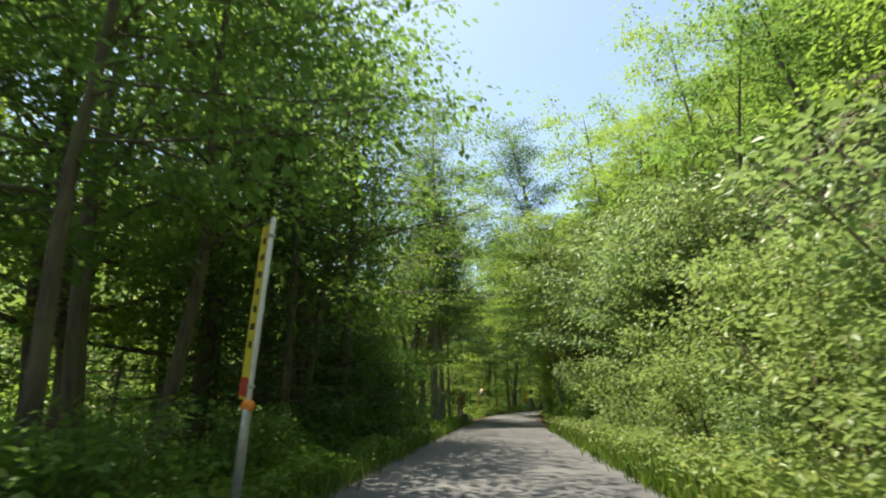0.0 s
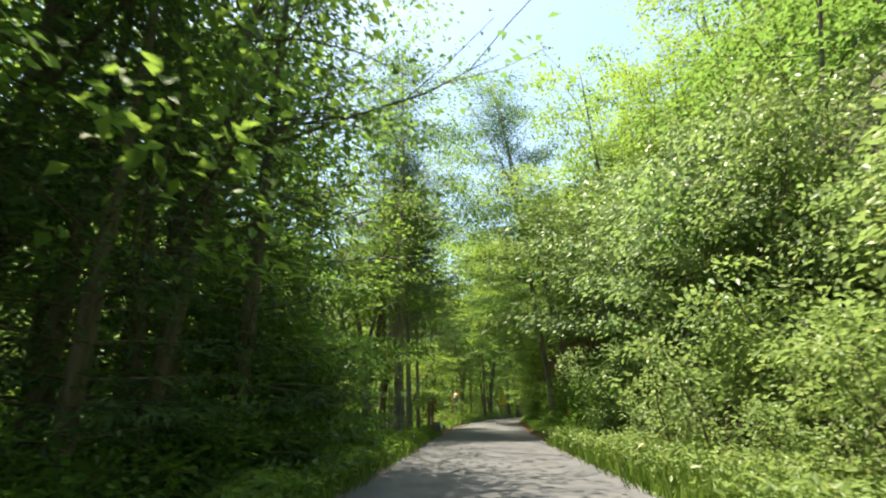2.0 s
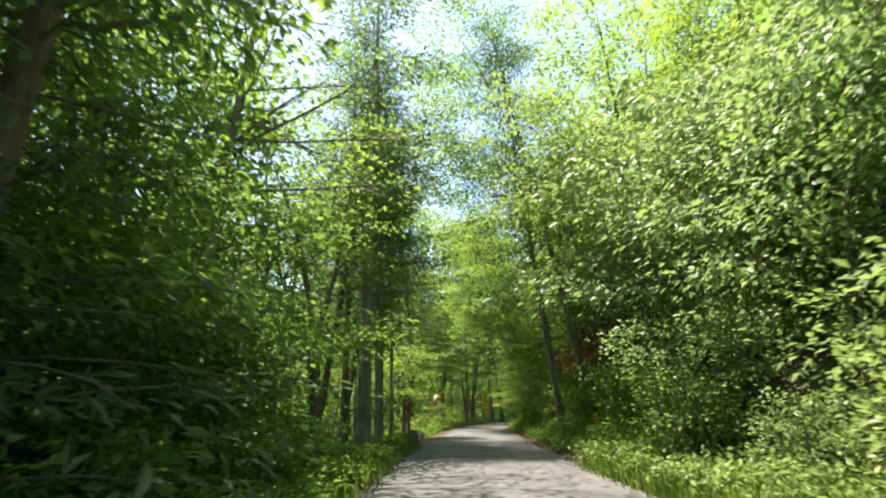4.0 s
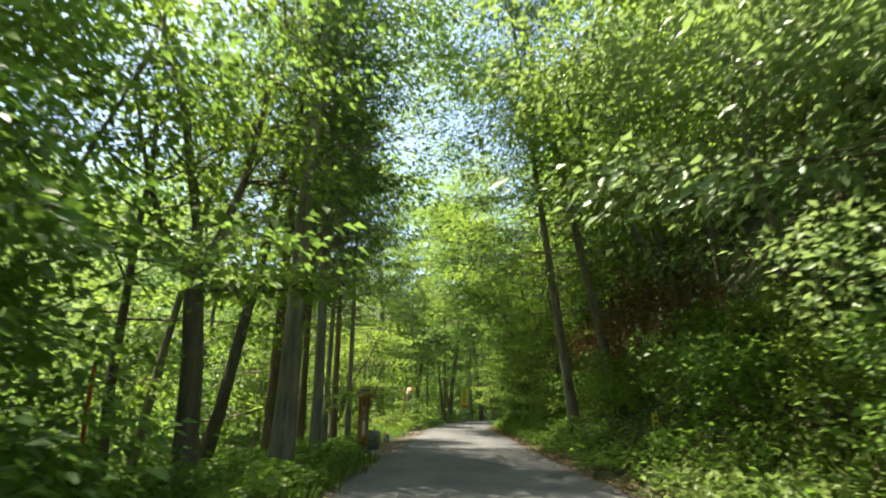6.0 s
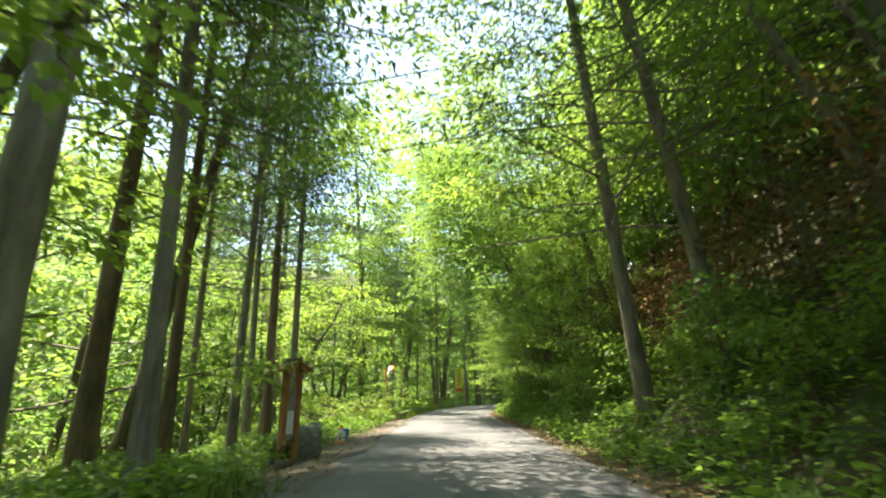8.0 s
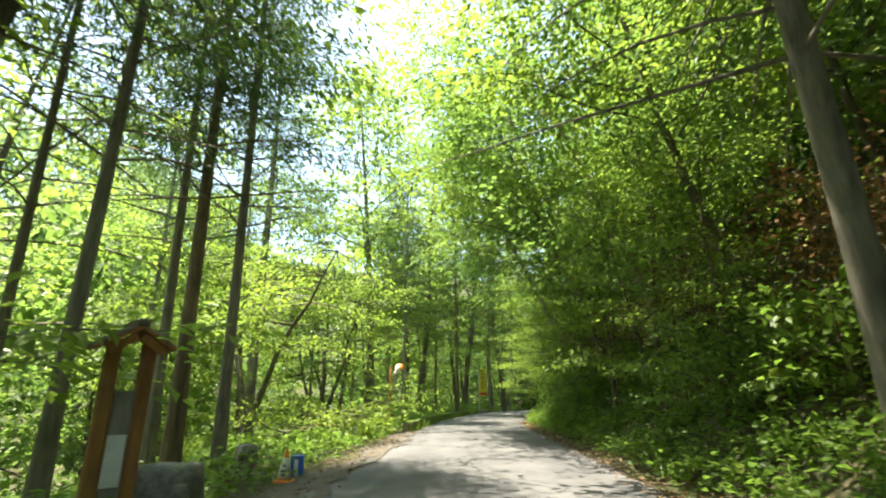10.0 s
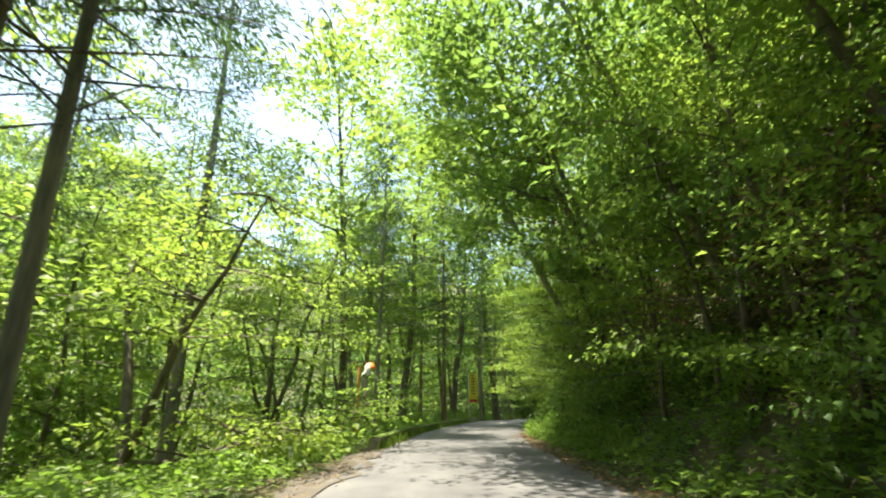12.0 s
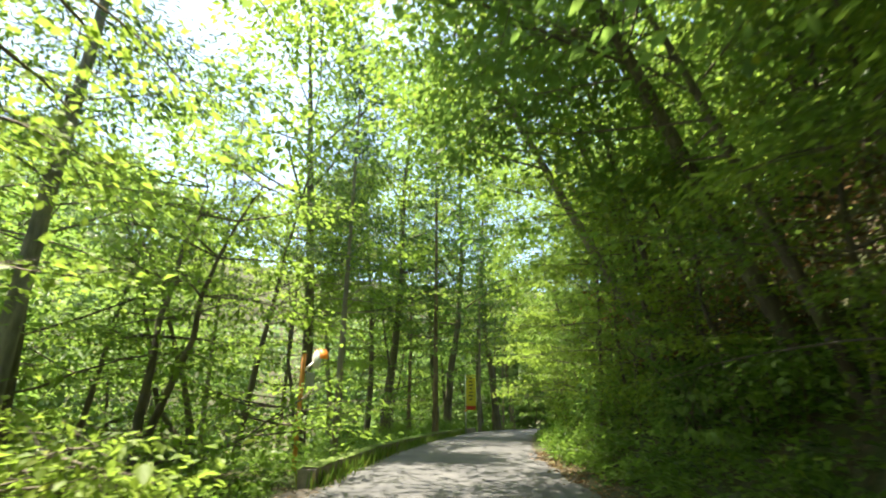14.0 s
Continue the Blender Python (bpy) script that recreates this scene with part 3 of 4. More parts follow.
for i, (x, y) in enumerate([(-4.2, 13.8), (-4.6, 15.6), (-5.4, 17.2), (-6.2, 18.6), (-5.0, 19.0)]):
    stand("lime", 2, x, y, None, 0.5 + 0.05 * i)
# sunny shrubs and the bank
for i in range(24):
    stand("pale", i, 3.1 + (i % 3) * 1.15 + rng.uniform(0, 0.5), 3.4 + i * 0.66, None, rng.uniform(0.7, 0.95) * (0.8 if i % 3 == 0 else 1.0))
for i in range(22):
    stand("sunny", i, 2.45 + rng.uniform(0, 0.5), 3.5 + i * 0.7, None, rng.uniform(0.6, 0.95))
for i in range(58):
    x, y = beside_road(HALF + 0.75 + rng.uniform(0, 0.5), 17 + i * 0.75)
    stand("low", i, x, y, None, rng.uniform(0.6, 0.95))
for i in range(64):
    x, y = beside_road(HALF + 1.35 + (i % 2) * 1.0 + rng.uniform(0, 0.5), 17.5 + i * 0.72)
    if 23.5 < y < 44 and i % 2:
        stand("bare", i, x, y, None, rng.uniform(0.8, 1.1))
    else:
        stand("shrub", i, x, y, None, rng.uniform(0.65, 0.95))
for i in range(16):
    x, y = beside_road(HALF + 3.4 + rng.uniform(0, 1.6), 12.5 + i * 3.1)
    stand("lime" if y > 21 else "pale", i, x, y, None, rng.uniform(0.75, 1.0) if y > 21 else 1.25)
for i, (x, y) in enumerate([(6.2, 25.5), (6.4, 30.5), (7.6, 28.0), (8.5, 33.0), (6.8, 37.0), (8.8, 41.5), (7.5, 46.0), (10.0, 51.0)]):
    stand("lime", i, x, y, None, 1.2)
for i in range(125):
    d, y = 6.5 + 24 * ((i * 0.618) % 1) ** 1.2, 1 + (i * 7.31) % 66
    x, y2 = beside_road(d, y) if y < 58 else (d + 6, y)
    stand("lime" if d < 11 and y < 26 else "hill", i, x, y2, None, rng.uniform(0.85, 1.2) * (0.85 if d < 11 and y < 26 else 1))
for i in range(50):
    FAR.append((26 + 26 * ((i * 0.618) % 1), -6 + (i * 11.7) % 84, rng.uniform(0.9, 1.3)))
for i, (x, y) in enumerate([(23.0, 46.5), (25.5, 50.0), (21.0, 44.0), (7.5, 60.0)]):
    stand("pine", i, x, y, None, 0.6)
# behind the walker and across the valley
for i in range(16):
    stand("hill", i, (-1) ** i * (3.8 + rng.uniform(0, 6)), -3 - i * 1.6, None, 1.1)
for i in range(60):
    FAR.append((-22 - 36 * ((i * 0.618) % 1), 4 + (i * 13.3) % 86, rng.uniform(1.0, 1.5)))
for i in range(46):
    FAR.append((-20 + (i * 9.7) % 50, 80 + 30 * ((i * 0.618) % 1), rng.uniform(0.9, 1.4)))
for i in range(56):
    FAR.append((-46 - 44 * ((i * 0.618) % 1), 20 + (i * 17.9) % 130, rng.uniform(1.2, 1.7)))
far_wood(FAR, 77)
for i in range(18):
    x = -9 + i * 1.5
    stand(("hill", "pine", "hill")[i % 3], i, x, 73 + 3.5 * (i % 2) + max(0, x - 3) * 0.5 + rng.uniform(-1, 1), None, rng.uniform(0.9, 1.2))


# trees that lean out over the road, each grown for its own place
def standing(ob, x, y):
    ob.matrix_basis = pose(x, y, ground_at(x, y) - 0.03)
    return ob


L_LEAN = "leaning broad-leaved tree whose boughs arch over the road"
for i, (x, y, h, r, leaf, lean) in enumerate([
        (4.4, 20.6, 6.0, 0.06, LEAF_PALE, (-0.3, 0.0)),
        (4.4, 23.6, 7.5, 0.06, LEAF_LIME, (-0.3, -0.05)), (4.3, 31.0, 9.5, 0.09, LEAF_LIME, (-0.3, 0.0)), (4.6, 34.6, 10.5, 0.09, LEAF, (-0.34, 0.0)), (4.0, 36.6, 7.0, 0.07, LEAF, (-0.25, 0.0)), (4.5, 40.4, 7.5, 0.07, LEAF, (-0.25, 0.0)), (4.8, 38.4, 11.5, 0.1, LEAF_LIME, (-0.36, 0.0)),
        (5.2, 42.2, 12.0, 0.11, LEAF_LIME, (-0.38, -0.03)), (4.4, 37.6, 11.5, 0.1, LEAF_LIME, (-0.5, -0.03)), (4.5, 41.0, 12.5, 0.1, LEAF_LIME, (-0.5, -0.03)), (6.0, 46.2, 11.0, 0.11, LEAF_LIME, (-0.3, -0.05)), (7.5, 51.0, 10.0, 0.13, LEAF, (-0.25, -0.05)),
        (-6.2, 24.2, 10.5, 0.1, LEAF_LIME, (0.08, 0.05)), (-5.0, 46.5, 10.0, 0.1, LEAF_LIME, (0.13, 0.0)), (-4.6, 11.0, 11.0, 0.13, LEAF, (0.12, 0.0)), (-5.1, 17.0, 13.0, 0.15, LEAF, (0.03, 0.03)), (-4.7, 23.6, 14.0, 0.12, LEAF, (0.17, 0.06)), (-4.9, 27.6, 15.0, 0.12, LEAF_LIME, (0.2, 0.02)), (4.9, 24.9, 14.0, 0.09, LEAF, (-0.42, 0.0)), (4.3, 33.2, 6.5, 0.07, LEAF, (-0.2, 0.0))]):
    standing(hanging_tree(61 + i, h, r, leaf, lean, 24, L_LEAN, BARK if i % 3 else BARK_GREY, start=0.36 if x > 0 else 0.42, count=5400 if y > 30 else 1700 if x < 0 and y < 20 else 5000, length=0.13, reach=2.6 if x > 0 else 3.4, toward=lean if x > 0 else (0.7, 0.1)), x, y)
# foliage clothing the bank from the road's edge upward
for i in range(22):
    x, y = beside_road(HALF + 1.25 + rng.uniform(0, 0.4), 31 + i * 1.15)
    stand("lime", i + 1, x, y, None, rng.uniform(0.42, 0.6))


standing(tiered(26, 8.5, 0.1, 0.46, 3.2, 22, LEAF, 6500, 0.11, toward=(1.2, 0.0), label="broad-leaved tree whose level boughs reach out over the road"), -4.0, 4.2)
for x, y, seed, lean in ((3.1, 27.9, 46, (-0.12, -0.1)), (3.85, 26.9, 47, (-0.17, -0.1))):
    standing(conifer(seed, 15.5, 0.13, 3.0, 4.6, BARK_GREY, 15000, lean, 0.15, "leaning grey-barked conifer rooted in the bank above the road", 0.42, 0.24, 0.06), x, y)


def forked_tree(x, y):
    """A dark trunk that forks into three above head height, with a long level bough."""
    rng = np.random.default_rng(90)
    trunk = [np.array(q) for q in ((0.12, 0, -0.3), (0.08, 0.01, 0.5), (0.03, 0.0, 1.2), (-0.03, 0.02, 1.8), (-0.1, 0.0, 2.3), (-0.16, 0.0, 2.75))]
    fork = trunk[-1]
    wood, tips = [(trunk, [0.21, 0.16, 0.145, 0.14, 0.135, 0.13])], []
    for way, ln, r in (((-0.62, -0.1, 0.8), 3.6, 0.075), ((-0.13, 0.1, 1), 6.0, 0.095), ((0.35, 0.1, 1), 5.6, 0.085), ((1.0, 0.3, 0.12), 2.0, 0.045)):
        limb = bent(rng, fork, way, ln, 6, 0.07, 0.02)
        wood.append((limb, [r * (1 - 0.14 * j) for j in range(7)]))
        for j in range(2, 7):
            for _ in range(3):
                a = rng.uniform(0, 6.28)
                limb_of(rng, wood, tips, limb[j], (math.cos(a), math.sin(a), 0.35), rng.uniform(0.7, 1.5) * (0.4 if r < 0.05 else 1), 0.028, 4, 0.02)
    ob = plant("broadleaf_tree", wood, sprays(rng, tips, 3600 // len(tips), 0.26, 0.14, 0.6), BARK, LEAF_LIME, "dark mossy tree forking into three stems with a level bough", "tree")
    return standing(ob, x, y)


def crooked_tree(x, y, seed, side, r0=0.08):
    """A dark tree forking near the ground, with a low bough that runs level before it turns up."""
    rng = np.random.default_rng(seed)
    fork = np.array([0.0, 0.0, 0.45])
    wood, tips = [([np.array([0.03, 0, -0.3]), np.array([0.01, 0, 0.1]), fork], [r0 * 1.7, r0 * 1.35, r0 * 1.2])], []
    for way, ln, r, rise in (((-0.22 * side, 0.1, 1), 5.2, r0, 0.0), ((0.5 * side, -0.1, 1), 4.6, r0 * 0.9, -0.03), ((side, 0.15, 0.12), 2.3, r0 * 0.6, 0.07)):
        stem = bent(rng, fork, way, ln, 7, 0.13, rise)
        wood.append((stem, [r * (1 - 0.12 * k) for k in range(8)]))
        for k in range(3, 8):
            for _ in range(3):
                a = rng.uniform(0, 6.28)
                limb_of(rng, wood, tips, stem[k], (math.cos(a), math.sin(a), 0.12), rng.uniform(0.8, 1.9), 0.022, 5, -0.01, 0.1, True, 0.08)
    ob = plant("broadleaf_tree", wood, sprays(rng, tips, 4600 // len(tips), 0.26, 0.115, 0.62, 0.1, 0.1, 1.8, 0.45), BARK, LEAF_LIME, "dark crooked tree with leaves in thin level layers", "tree")
    return standing(ob, x, y)


forked_tree(-3.95, 21.3)
crooked_tree(-4.62, 35.7, 91, 1, 0.1)
crooked_tree(-4.63, 43.3, 92, -1)
crooked_tree(-4.0, 40.2, 93, 1)


# ---- roadside things ----
YELLOW = rough_material("yellow_sign_paint", (0.62, 0.48, 0.03), (0.75, 0.6, 0.06), 30, 0.5, 0.1, stain=(0.4, 0.32, 0.06))
BLACK = rough_material("black_lettering", (0.02, 0.02, 0.02), (0.05, 0.05, 0.05), 40, 0.6, 0.1)
RED = rough_material("red_paint", (0.5, 0.03, 0.02), (0.65, 0.06, 0.04), 30, 0.5, 0.1)
ORANGE = rough_material("orange_plastic", (0.75, 0.2, 0.02), (0.85, 0.3, 0.04), 30, 0.45, 0.1, stain=(0.5, 0.16, 0.04))
RUST = rough_material("orange_post_paint", (0.55, 0.2, 0.05), (0.7, 0.32, 0.1), 25, 0.6, 0.3, stain=(0.3, 0.12, 0.05))
WHITE = rough_material("white_plastic", (0.68, 0.68, 0.66), (0.8, 0.8, 0.78), 25, 0.5, 0.1, stain=(0.45, 0.45, 0.42))
BLUE = rough_material("blue_plastic", (0.02, 0.09, 0.5), (0.04, 0.14, 0.62), 25, 0.4, 0.1)
STEEL = rough_material("galvanised_steel", (0.35, 0.36, 0.37), (0.55, 0.56, 0.57), 30, 0.45, 0.1, 0.8)
STONE = rough_material("weathered_stone", (0.1, 0.1, 0.095), (0.24, 0.23, 0.21), 18, 0.9, 0.8, stain=(0.06, 0.09, 0.03))
CONCRETE = rough_material("mossy_concrete", (0.15, 0.125, 0.1), (0.29, 0.25, 0.2), 16, 0.92, 0.7, stain=(0.12, 0.15, 0.05))
MOSS = rough_material("moss", (0.08, 0.13, 0.02), (0.2, 0.28, 0.06), 40, 0.95, 1.0, stain=(0.1, 0.1, 0.04))
WOOD = bark_material("stripped_wood", (0.26, 0.11, 0.04), (0.5, 0.25, 0.09), 16)
WOOD_GREY = bark_material("weathered_wood", (0.2, 0.17, 0.15), (0.42, 0.38, 0.34), 16)
m_, t_, p_, _o = nodes_of("mirror_glass")
p_.inputs["Base Color"].default_value, p_.inputs["Metallic"].default_value, p_.inputs["Roughness"].default_value = (0.9, 0.9, 0.92, 1), 1.0, 0.03
MIRROR = m_


def box(bm, size, at=(0, 0, 0), turn=(0, 0, 0), bevel=0.004):
    made = bmesh.ops.create_cube(bm, size=1.0, matrix=pose(*at, *turn) @ Matrix.Diagonal((*size, 1)))
    if bevel:
        edges = {e for v in made["verts"] for e in v.link_edges}
        bmesh.ops.bevel(bm, geom=list(edges), offset=bevel, segments=2, affect="EDGES", profile=0.5)
    return bm


def turned(profile, sides=20, wobble=0.0, seed=1):
    """A shape turned about z; profile: pairs of radius and height."""
    rng = np.random.default_rng(seed)
    bm = bmesh.new()
    rings = []
    lump = 1 + wobble * rng.normal(size=sides)
    for r, z in profile:
        rings.append([bm.verts.new((r * lump[k] * math.cos(2 * math.pi * k / sides), r * lump[k] * math.sin(2 * math.pi * k / sides), z)) for k in range(sides)])
    for a, b in zip(rings, rings[1:]):
        for k in range(sides):
            bm.faces.new((a[k], a[(k + 1) % sides], b[(k + 1) % sides], b[k]))
    bm.faces.new(rings[-1])
    bm.faces.new(list(reversed(rings[0])))
    return bm


def moved(bm, m):
    bm.transform(m)
    return bm


def thing(name, label, category, at, turn=(0, 0, 0)):
    ob = tagged(new(name), label, category)
    ob.matrix_basis = pose(*at, *turn)
    return ob


def banner_sign(x, y, turn, low, high, width, lean, label):
    """A tall narrow yellow panel on a pale pole, with bars where its writing cannot be read."""
    z = ground_at(x, y)
    top = thing("banner_sign", label, "sign", (x, y, z), (0, lean, turn))
    part("pole", turned([(0.019, 0), (0.019, high + 0.03 - z), (0.012, high + 0.04 - z)], 12), WHITE, top, "white pole", True)
    part("base_pole", moved(turned([(0.034, 0), (0.034, low - 0.06 - z), (0.028, low - 0.05 - z)], 12), pose(0.0, 0.0, 0)), STEEL, top, "grey galvanised lower pole", True)
    tall = high - low
    mid = (low + high) / 2 - z
    panel = part("panel", box(bmesh.new(), (width, 0.012, tall), (-width / 2 - 0.018, 0, mid)), YELLOW, top, "yellow panel")
    for side in (-1, 1):
        for k in range(7):
            w = width * (0.3 + 0.08 * (k % 3))
            part("character_bar", box(bmesh.new(), (w, 0.003, tall * 0.036), (-width / 2 - 0.018, side * 0.0095, mid + tall * (0.4 - 0.1 * k)), (0, 8 * (-1) ** k, 0), 0), BLACK, panel, "black lettering bar")
        part("red_band", box(bmesh.new(), (width * 0.96, 0.003, tall * 0.1), (-width / 2 - 0.018, side * 0.0095, mid - tall * 0.43), (0, 0, 0), 0), RED, panel, "red band with lettering")
    part("reflector", moved(turned([(0.01, -0.03), (0.045, -0.022), (0.052, 0), (0.045, 0.022), (0.01, 0.03)], 18), pose(0, 0, low - 0.03 - z, 90, 0, -turn)), ORANGE, top, "round orange reflector", True)
    for k in (0.08, 0.92):
        part("clip", box(bmesh.new(), (0.05, 0.05, 0.025), (0.0, 0, low - z + tall * k)), STEEL, top, "steel clip")
    return top


def convex_mirror(x, y):
    z = ground_at(x, y)
    h = 1.98 - z
    top = thing("traffic_mirror", "round convex traffic mirror on an orange post", "traffic mirror", (x, y, z))
    part("post", turned([(0.042, 0), (0.04, h - 0.02), (0.03, h)], 16), RUST, top, "orange painted post", True)
    part("arm", tubes_bm([((0.0, 0, h - 0.34), (0.1, 0.02, h - 0.24), (0.19, 0.05, h - 0.14))], 0.022), WHITE, top, "white bracket arm")
    face = pose(0.24, 0.07, h - 0.1, 90, 0, 125)
    part("dish", moved(turned([(0.17, 0.0), (0.175, -0.02), (0.14, -0.05), (0.07, -0.07), (0.01, -0.075)][::-1], 28), face), WHITE, top, "white mirror back", True)
    part("mirror", moved(turned([(0.165, 0.004), (0.13, 0.02), (0.07, 0.032), (0.01, 0.036)], 28), face), MIRROR, top, "convex mirror face", True)
    bm = bmesh.new()
    for k in range(15):
        a = math.pi * (k / 14)
        for r, d in ((0.18, -0.03), (0.19, 0.13)):
            bm.verts.new(face @ Vector((r * math.cos(a), r * math.sin(a), d)))
            bm.verts.new(face @ Vector((r * 1.05 * math.cos(a), r * 1.05 * math.sin(a), d)))
    bm.verts.ensure_lookup_table()
    for k in range(14):
        i, j = 4 * k, 4 * k + 4
        for a, b in ((0, 2), (2, 3), (3, 1), (1, 0)):
            bm.faces.new([bm.verts[q] for q in (i + a, i + b, j + b, j + a)])
    part("hood", bm, ORANGE, top, "orange sun hood", True)
    part("plate", box(bmesh.new(), (0.16, 0.01, 0.34), (0.14, 0.045, h - 0.52), (0, 0, 20)), STEEL, top, "grey plate below the mirror")
    part("cap", moved(turned([(0.05, 0), (0.06, 0.015), (0.05, 0.035), (0.02, 0.045)], 14), pose(0, 0, h)), MOSS, top, "mossy cap", True)
    return top


def tubes_bm(runs, r):
    bm = bmesh.new()
    bm.from_mesh(tubes("run", [(pts, [r] * len(pts)) for pts in runs], 10))
    return bm


def edge_wall(start, stop, side, wide, high):
    """A low wall along the road's edge, built of blocks with a mossy top."""
    top = thing("kerb_wall", "low weathered kerb wall with a mossy top along the bend", "wall", (0, 0, 0))
    idx = [i for i in range(len(CXY)) if start <= CXY[i, 1] <= stop]
    rng = np.random.default_rng(5)
    for n, k in enumerate(range(0, len(idx) - 3, 3)):
        a, b = idx[k], idx[k + 3]
        pa, pb = CXY[a] + np.array([CT[a, 1], -CT[a, 0]]) * side, CXY[b] + np.array([CT[b, 1], -CT[b, 0]]) * side
        mid, d = (pa + pb) / 2, pb - pa
        ln, turn = float(np.hypot(*d)), math.degrees(math.atan2(d[1], d[0]))
        zz = rng.uniform(-0.012, 0.012)
        block = part("wall_block", box(bmesh.new(), (ln - 0.012, wide, high + 0.14), (mid[0], mid[1], high / 2 - 0.07 + zz), (0, rng.normal() * 0.5, turn + rng.normal() * 0.6), 0.014), CONCRETE, top)
        bm = bmesh.new()
        bmesh.ops.create_grid(bm, x_segments=10, y_segments=4, size=0.5, matrix=pose(mid[0], mid[1], high + zz + 0.006, 0, 0, turn) @ Matrix.Diagonal((ln * 0.98, wide * 1.02, 1, 1)))
        for v in bm.verts:
            v.co.z += 0.03 * max(0, noise.noise(v.co * 3.1)) + 0.008 * noise.noise(v.co * 17)
        part("moss_cover", bm, MOSS, block, "patchy green moss", True)
    return top


def roofed_board(x, y):
    """A narrow notice board between two posts, under a small gabled roof."""
    z = ground_at(x, y)
    h = 1.3 - z
    top = thing("notice_board", "orange-brown wooden notice board with a small gabled roof", "notice board", (x, y, z - 0.02), (0, 0, 48))
    for side in (-1, 1):
        part("post", box(bmesh.new(), (0.09, 0.09, h), (side * 0.115, 0, h / 2), (0, 0, 0), 0.012), WOOD, top, "orange-brown squared post")
        slope = part("roof_slope", box(bmesh.new(), (0.3, 0.34, 0.03), (side * 0.115, 0, h + 0.02), (0, side * 32, 0), 0.006), WOOD, top, "weathered roof boards")
        for k in range(3):
            part("batten", box(bmesh.new(), (0.3, 0.028, 0.016), (side * 0.127, -0.14 + 0.14 * k, h + 0.039), (0, side * 32, 0), 0.003), WOOD_GREY, slope)
        part("gable", box(bmesh.new(), (0.2, 0.02, 0.06), (side * 0.1, -0.14, h - 0.03), (0, side * 32, 0), 0.004), WOOD, top, "orange-brown gable board")
    part("ridge", box(bmesh.new(), (0.08, 0.38, 0.05), (0, 0, h + 0.12), (0, 0, 0), 0.012), BARK, top, "dark mossy ridge board")
    part("panel", box(bmesh.new(), (0.17, 0.02, h * 0.5), (0, 0.0, h * 0.5), (0, 0, 0), 0.004), WOOD_GREY, top, "pale weathered panel")
    part("notice", box(bmesh.new(), (0.12, 0.006, h * 0.24), (0, -0.014, h * 0.42), (0, 0, 0), 0.001), WHITE, top, "faded white notice")
    part("rail", box(bmesh.new(), (0.2, 0.05, 0.05), (0, -0.005, h * 0.2), (0, 0, 0), 0.006), WOOD, top)
    return top


def boulder(name, x, y, size, seed, material, label, category):
    bm = bmesh.new()
    bmesh.ops.create_icosphere(bm, subdivisions=3, radius=1.0)
    for v in bm.verts:
        q = v.co.normalized()
        v.co = Vector([math.copysign(abs(c) ** 0.6, c) for c in q]) * (1 + 0.16 * noise.noise(q * 1.7 + Vector((seed, 0, 0))) + 0.05 * noise.noise(q * 6 + Vector((0, seed, 0))))
        v.co = Vector((v.co.x * size[0], v.co.y * size[1], v.co.z * size[2]))
    ob = tagged(part(name, bm, material, None, "", True), label, category)
    ob.matrix_basis = pose(x, y, ground_at(x, y) + size[2] * 0.8, 0, 0, seed * 40)
    return ob


def traffic_cone(x, y):
    top = thing("traffic_cone", "orange traffic cone wrapped in a white printed sleeve", "traffic cone", (x, y, ground_at(x, y)), (0, 2, 0))
    part("base", box(bmesh.new(), (0.22, 0.22, 0.025), (0, 0, 0.0125), bevel=0.008), ORANGE, top)
    part("body", turned([(0.085, 0.02), (0.08, 0.04), (0.028, 0.33), (0.022, 0.355), (0.012, 0.36)], 20), ORANGE, top, "orange cone", True)
    sleeve = part("sleeve", turned([(0.0835, 0.045), (0.0415, 0.275), (0.04, 0.277)], 20), WHITE, top, "white sleeve", True)
    for k, (z, r, w) in enumerate(((0.19, 0.052, 0.045), (0.13, 0.064, 0.06), (0.09, 0.072, 0.05))):
        part("print_bar", box(bmesh.new(), (w, 0.014, 0.022), (0.0, -r - 0.0015, z), (-12, 0, 0), 0.002), BLACK, sleeve, "dark printed bar")
    return top


def bin_box(x, y):
    top = thing("plastic_bin", "small blue plastic bin with a white stripe", "bin", (x, y, ground_at(x, y)), (0, 0, 12))
    part("body", box(bmesh.new(), (0.16, 0.15, 0.24), (0, 0, 0.12), bevel=0.012), BLUE, top)
    part("rim", box(bmesh.new(), (0.175, 0.165, 0.022), (0, 0, 0.245), bevel=0.006), BLUE, top)
    part("stripe", box(bmesh.new(), (0.05, 0.004, 0.19), (-0.01, -0.0765, 0.12), bevel=0), WHITE, top, "white stripe")
    return top


def marker_post(x, y, high, lean, label):
    top = thing("marker_post", label, "marker post", (x, y, ground_at(x, y) - 0.02), (0, lean, 0))
    part("shaft", turned([(0.036, 0), (0.036, high - 0.05), (0.03, high - 0.01), (0.012, high)], 16), WHITE, top, "white plastic post", True)
    part("cap", moved(turned([(0.04, 0), (0.042, 0.03), (0.03, 0.05), (0.01, 0.055)], 16), pose(0, 0, high - 0.02)), BLACK, top, "dark cap", True)
    part("band", moved(turned([(0.037, 0), (0.0385, 0.005), (0.0385, 0.05), (0.037, 0.055)], 16), pose(0, 0, high * 0.72)), STEEL, top, "grey reflecting band", True)
    return top


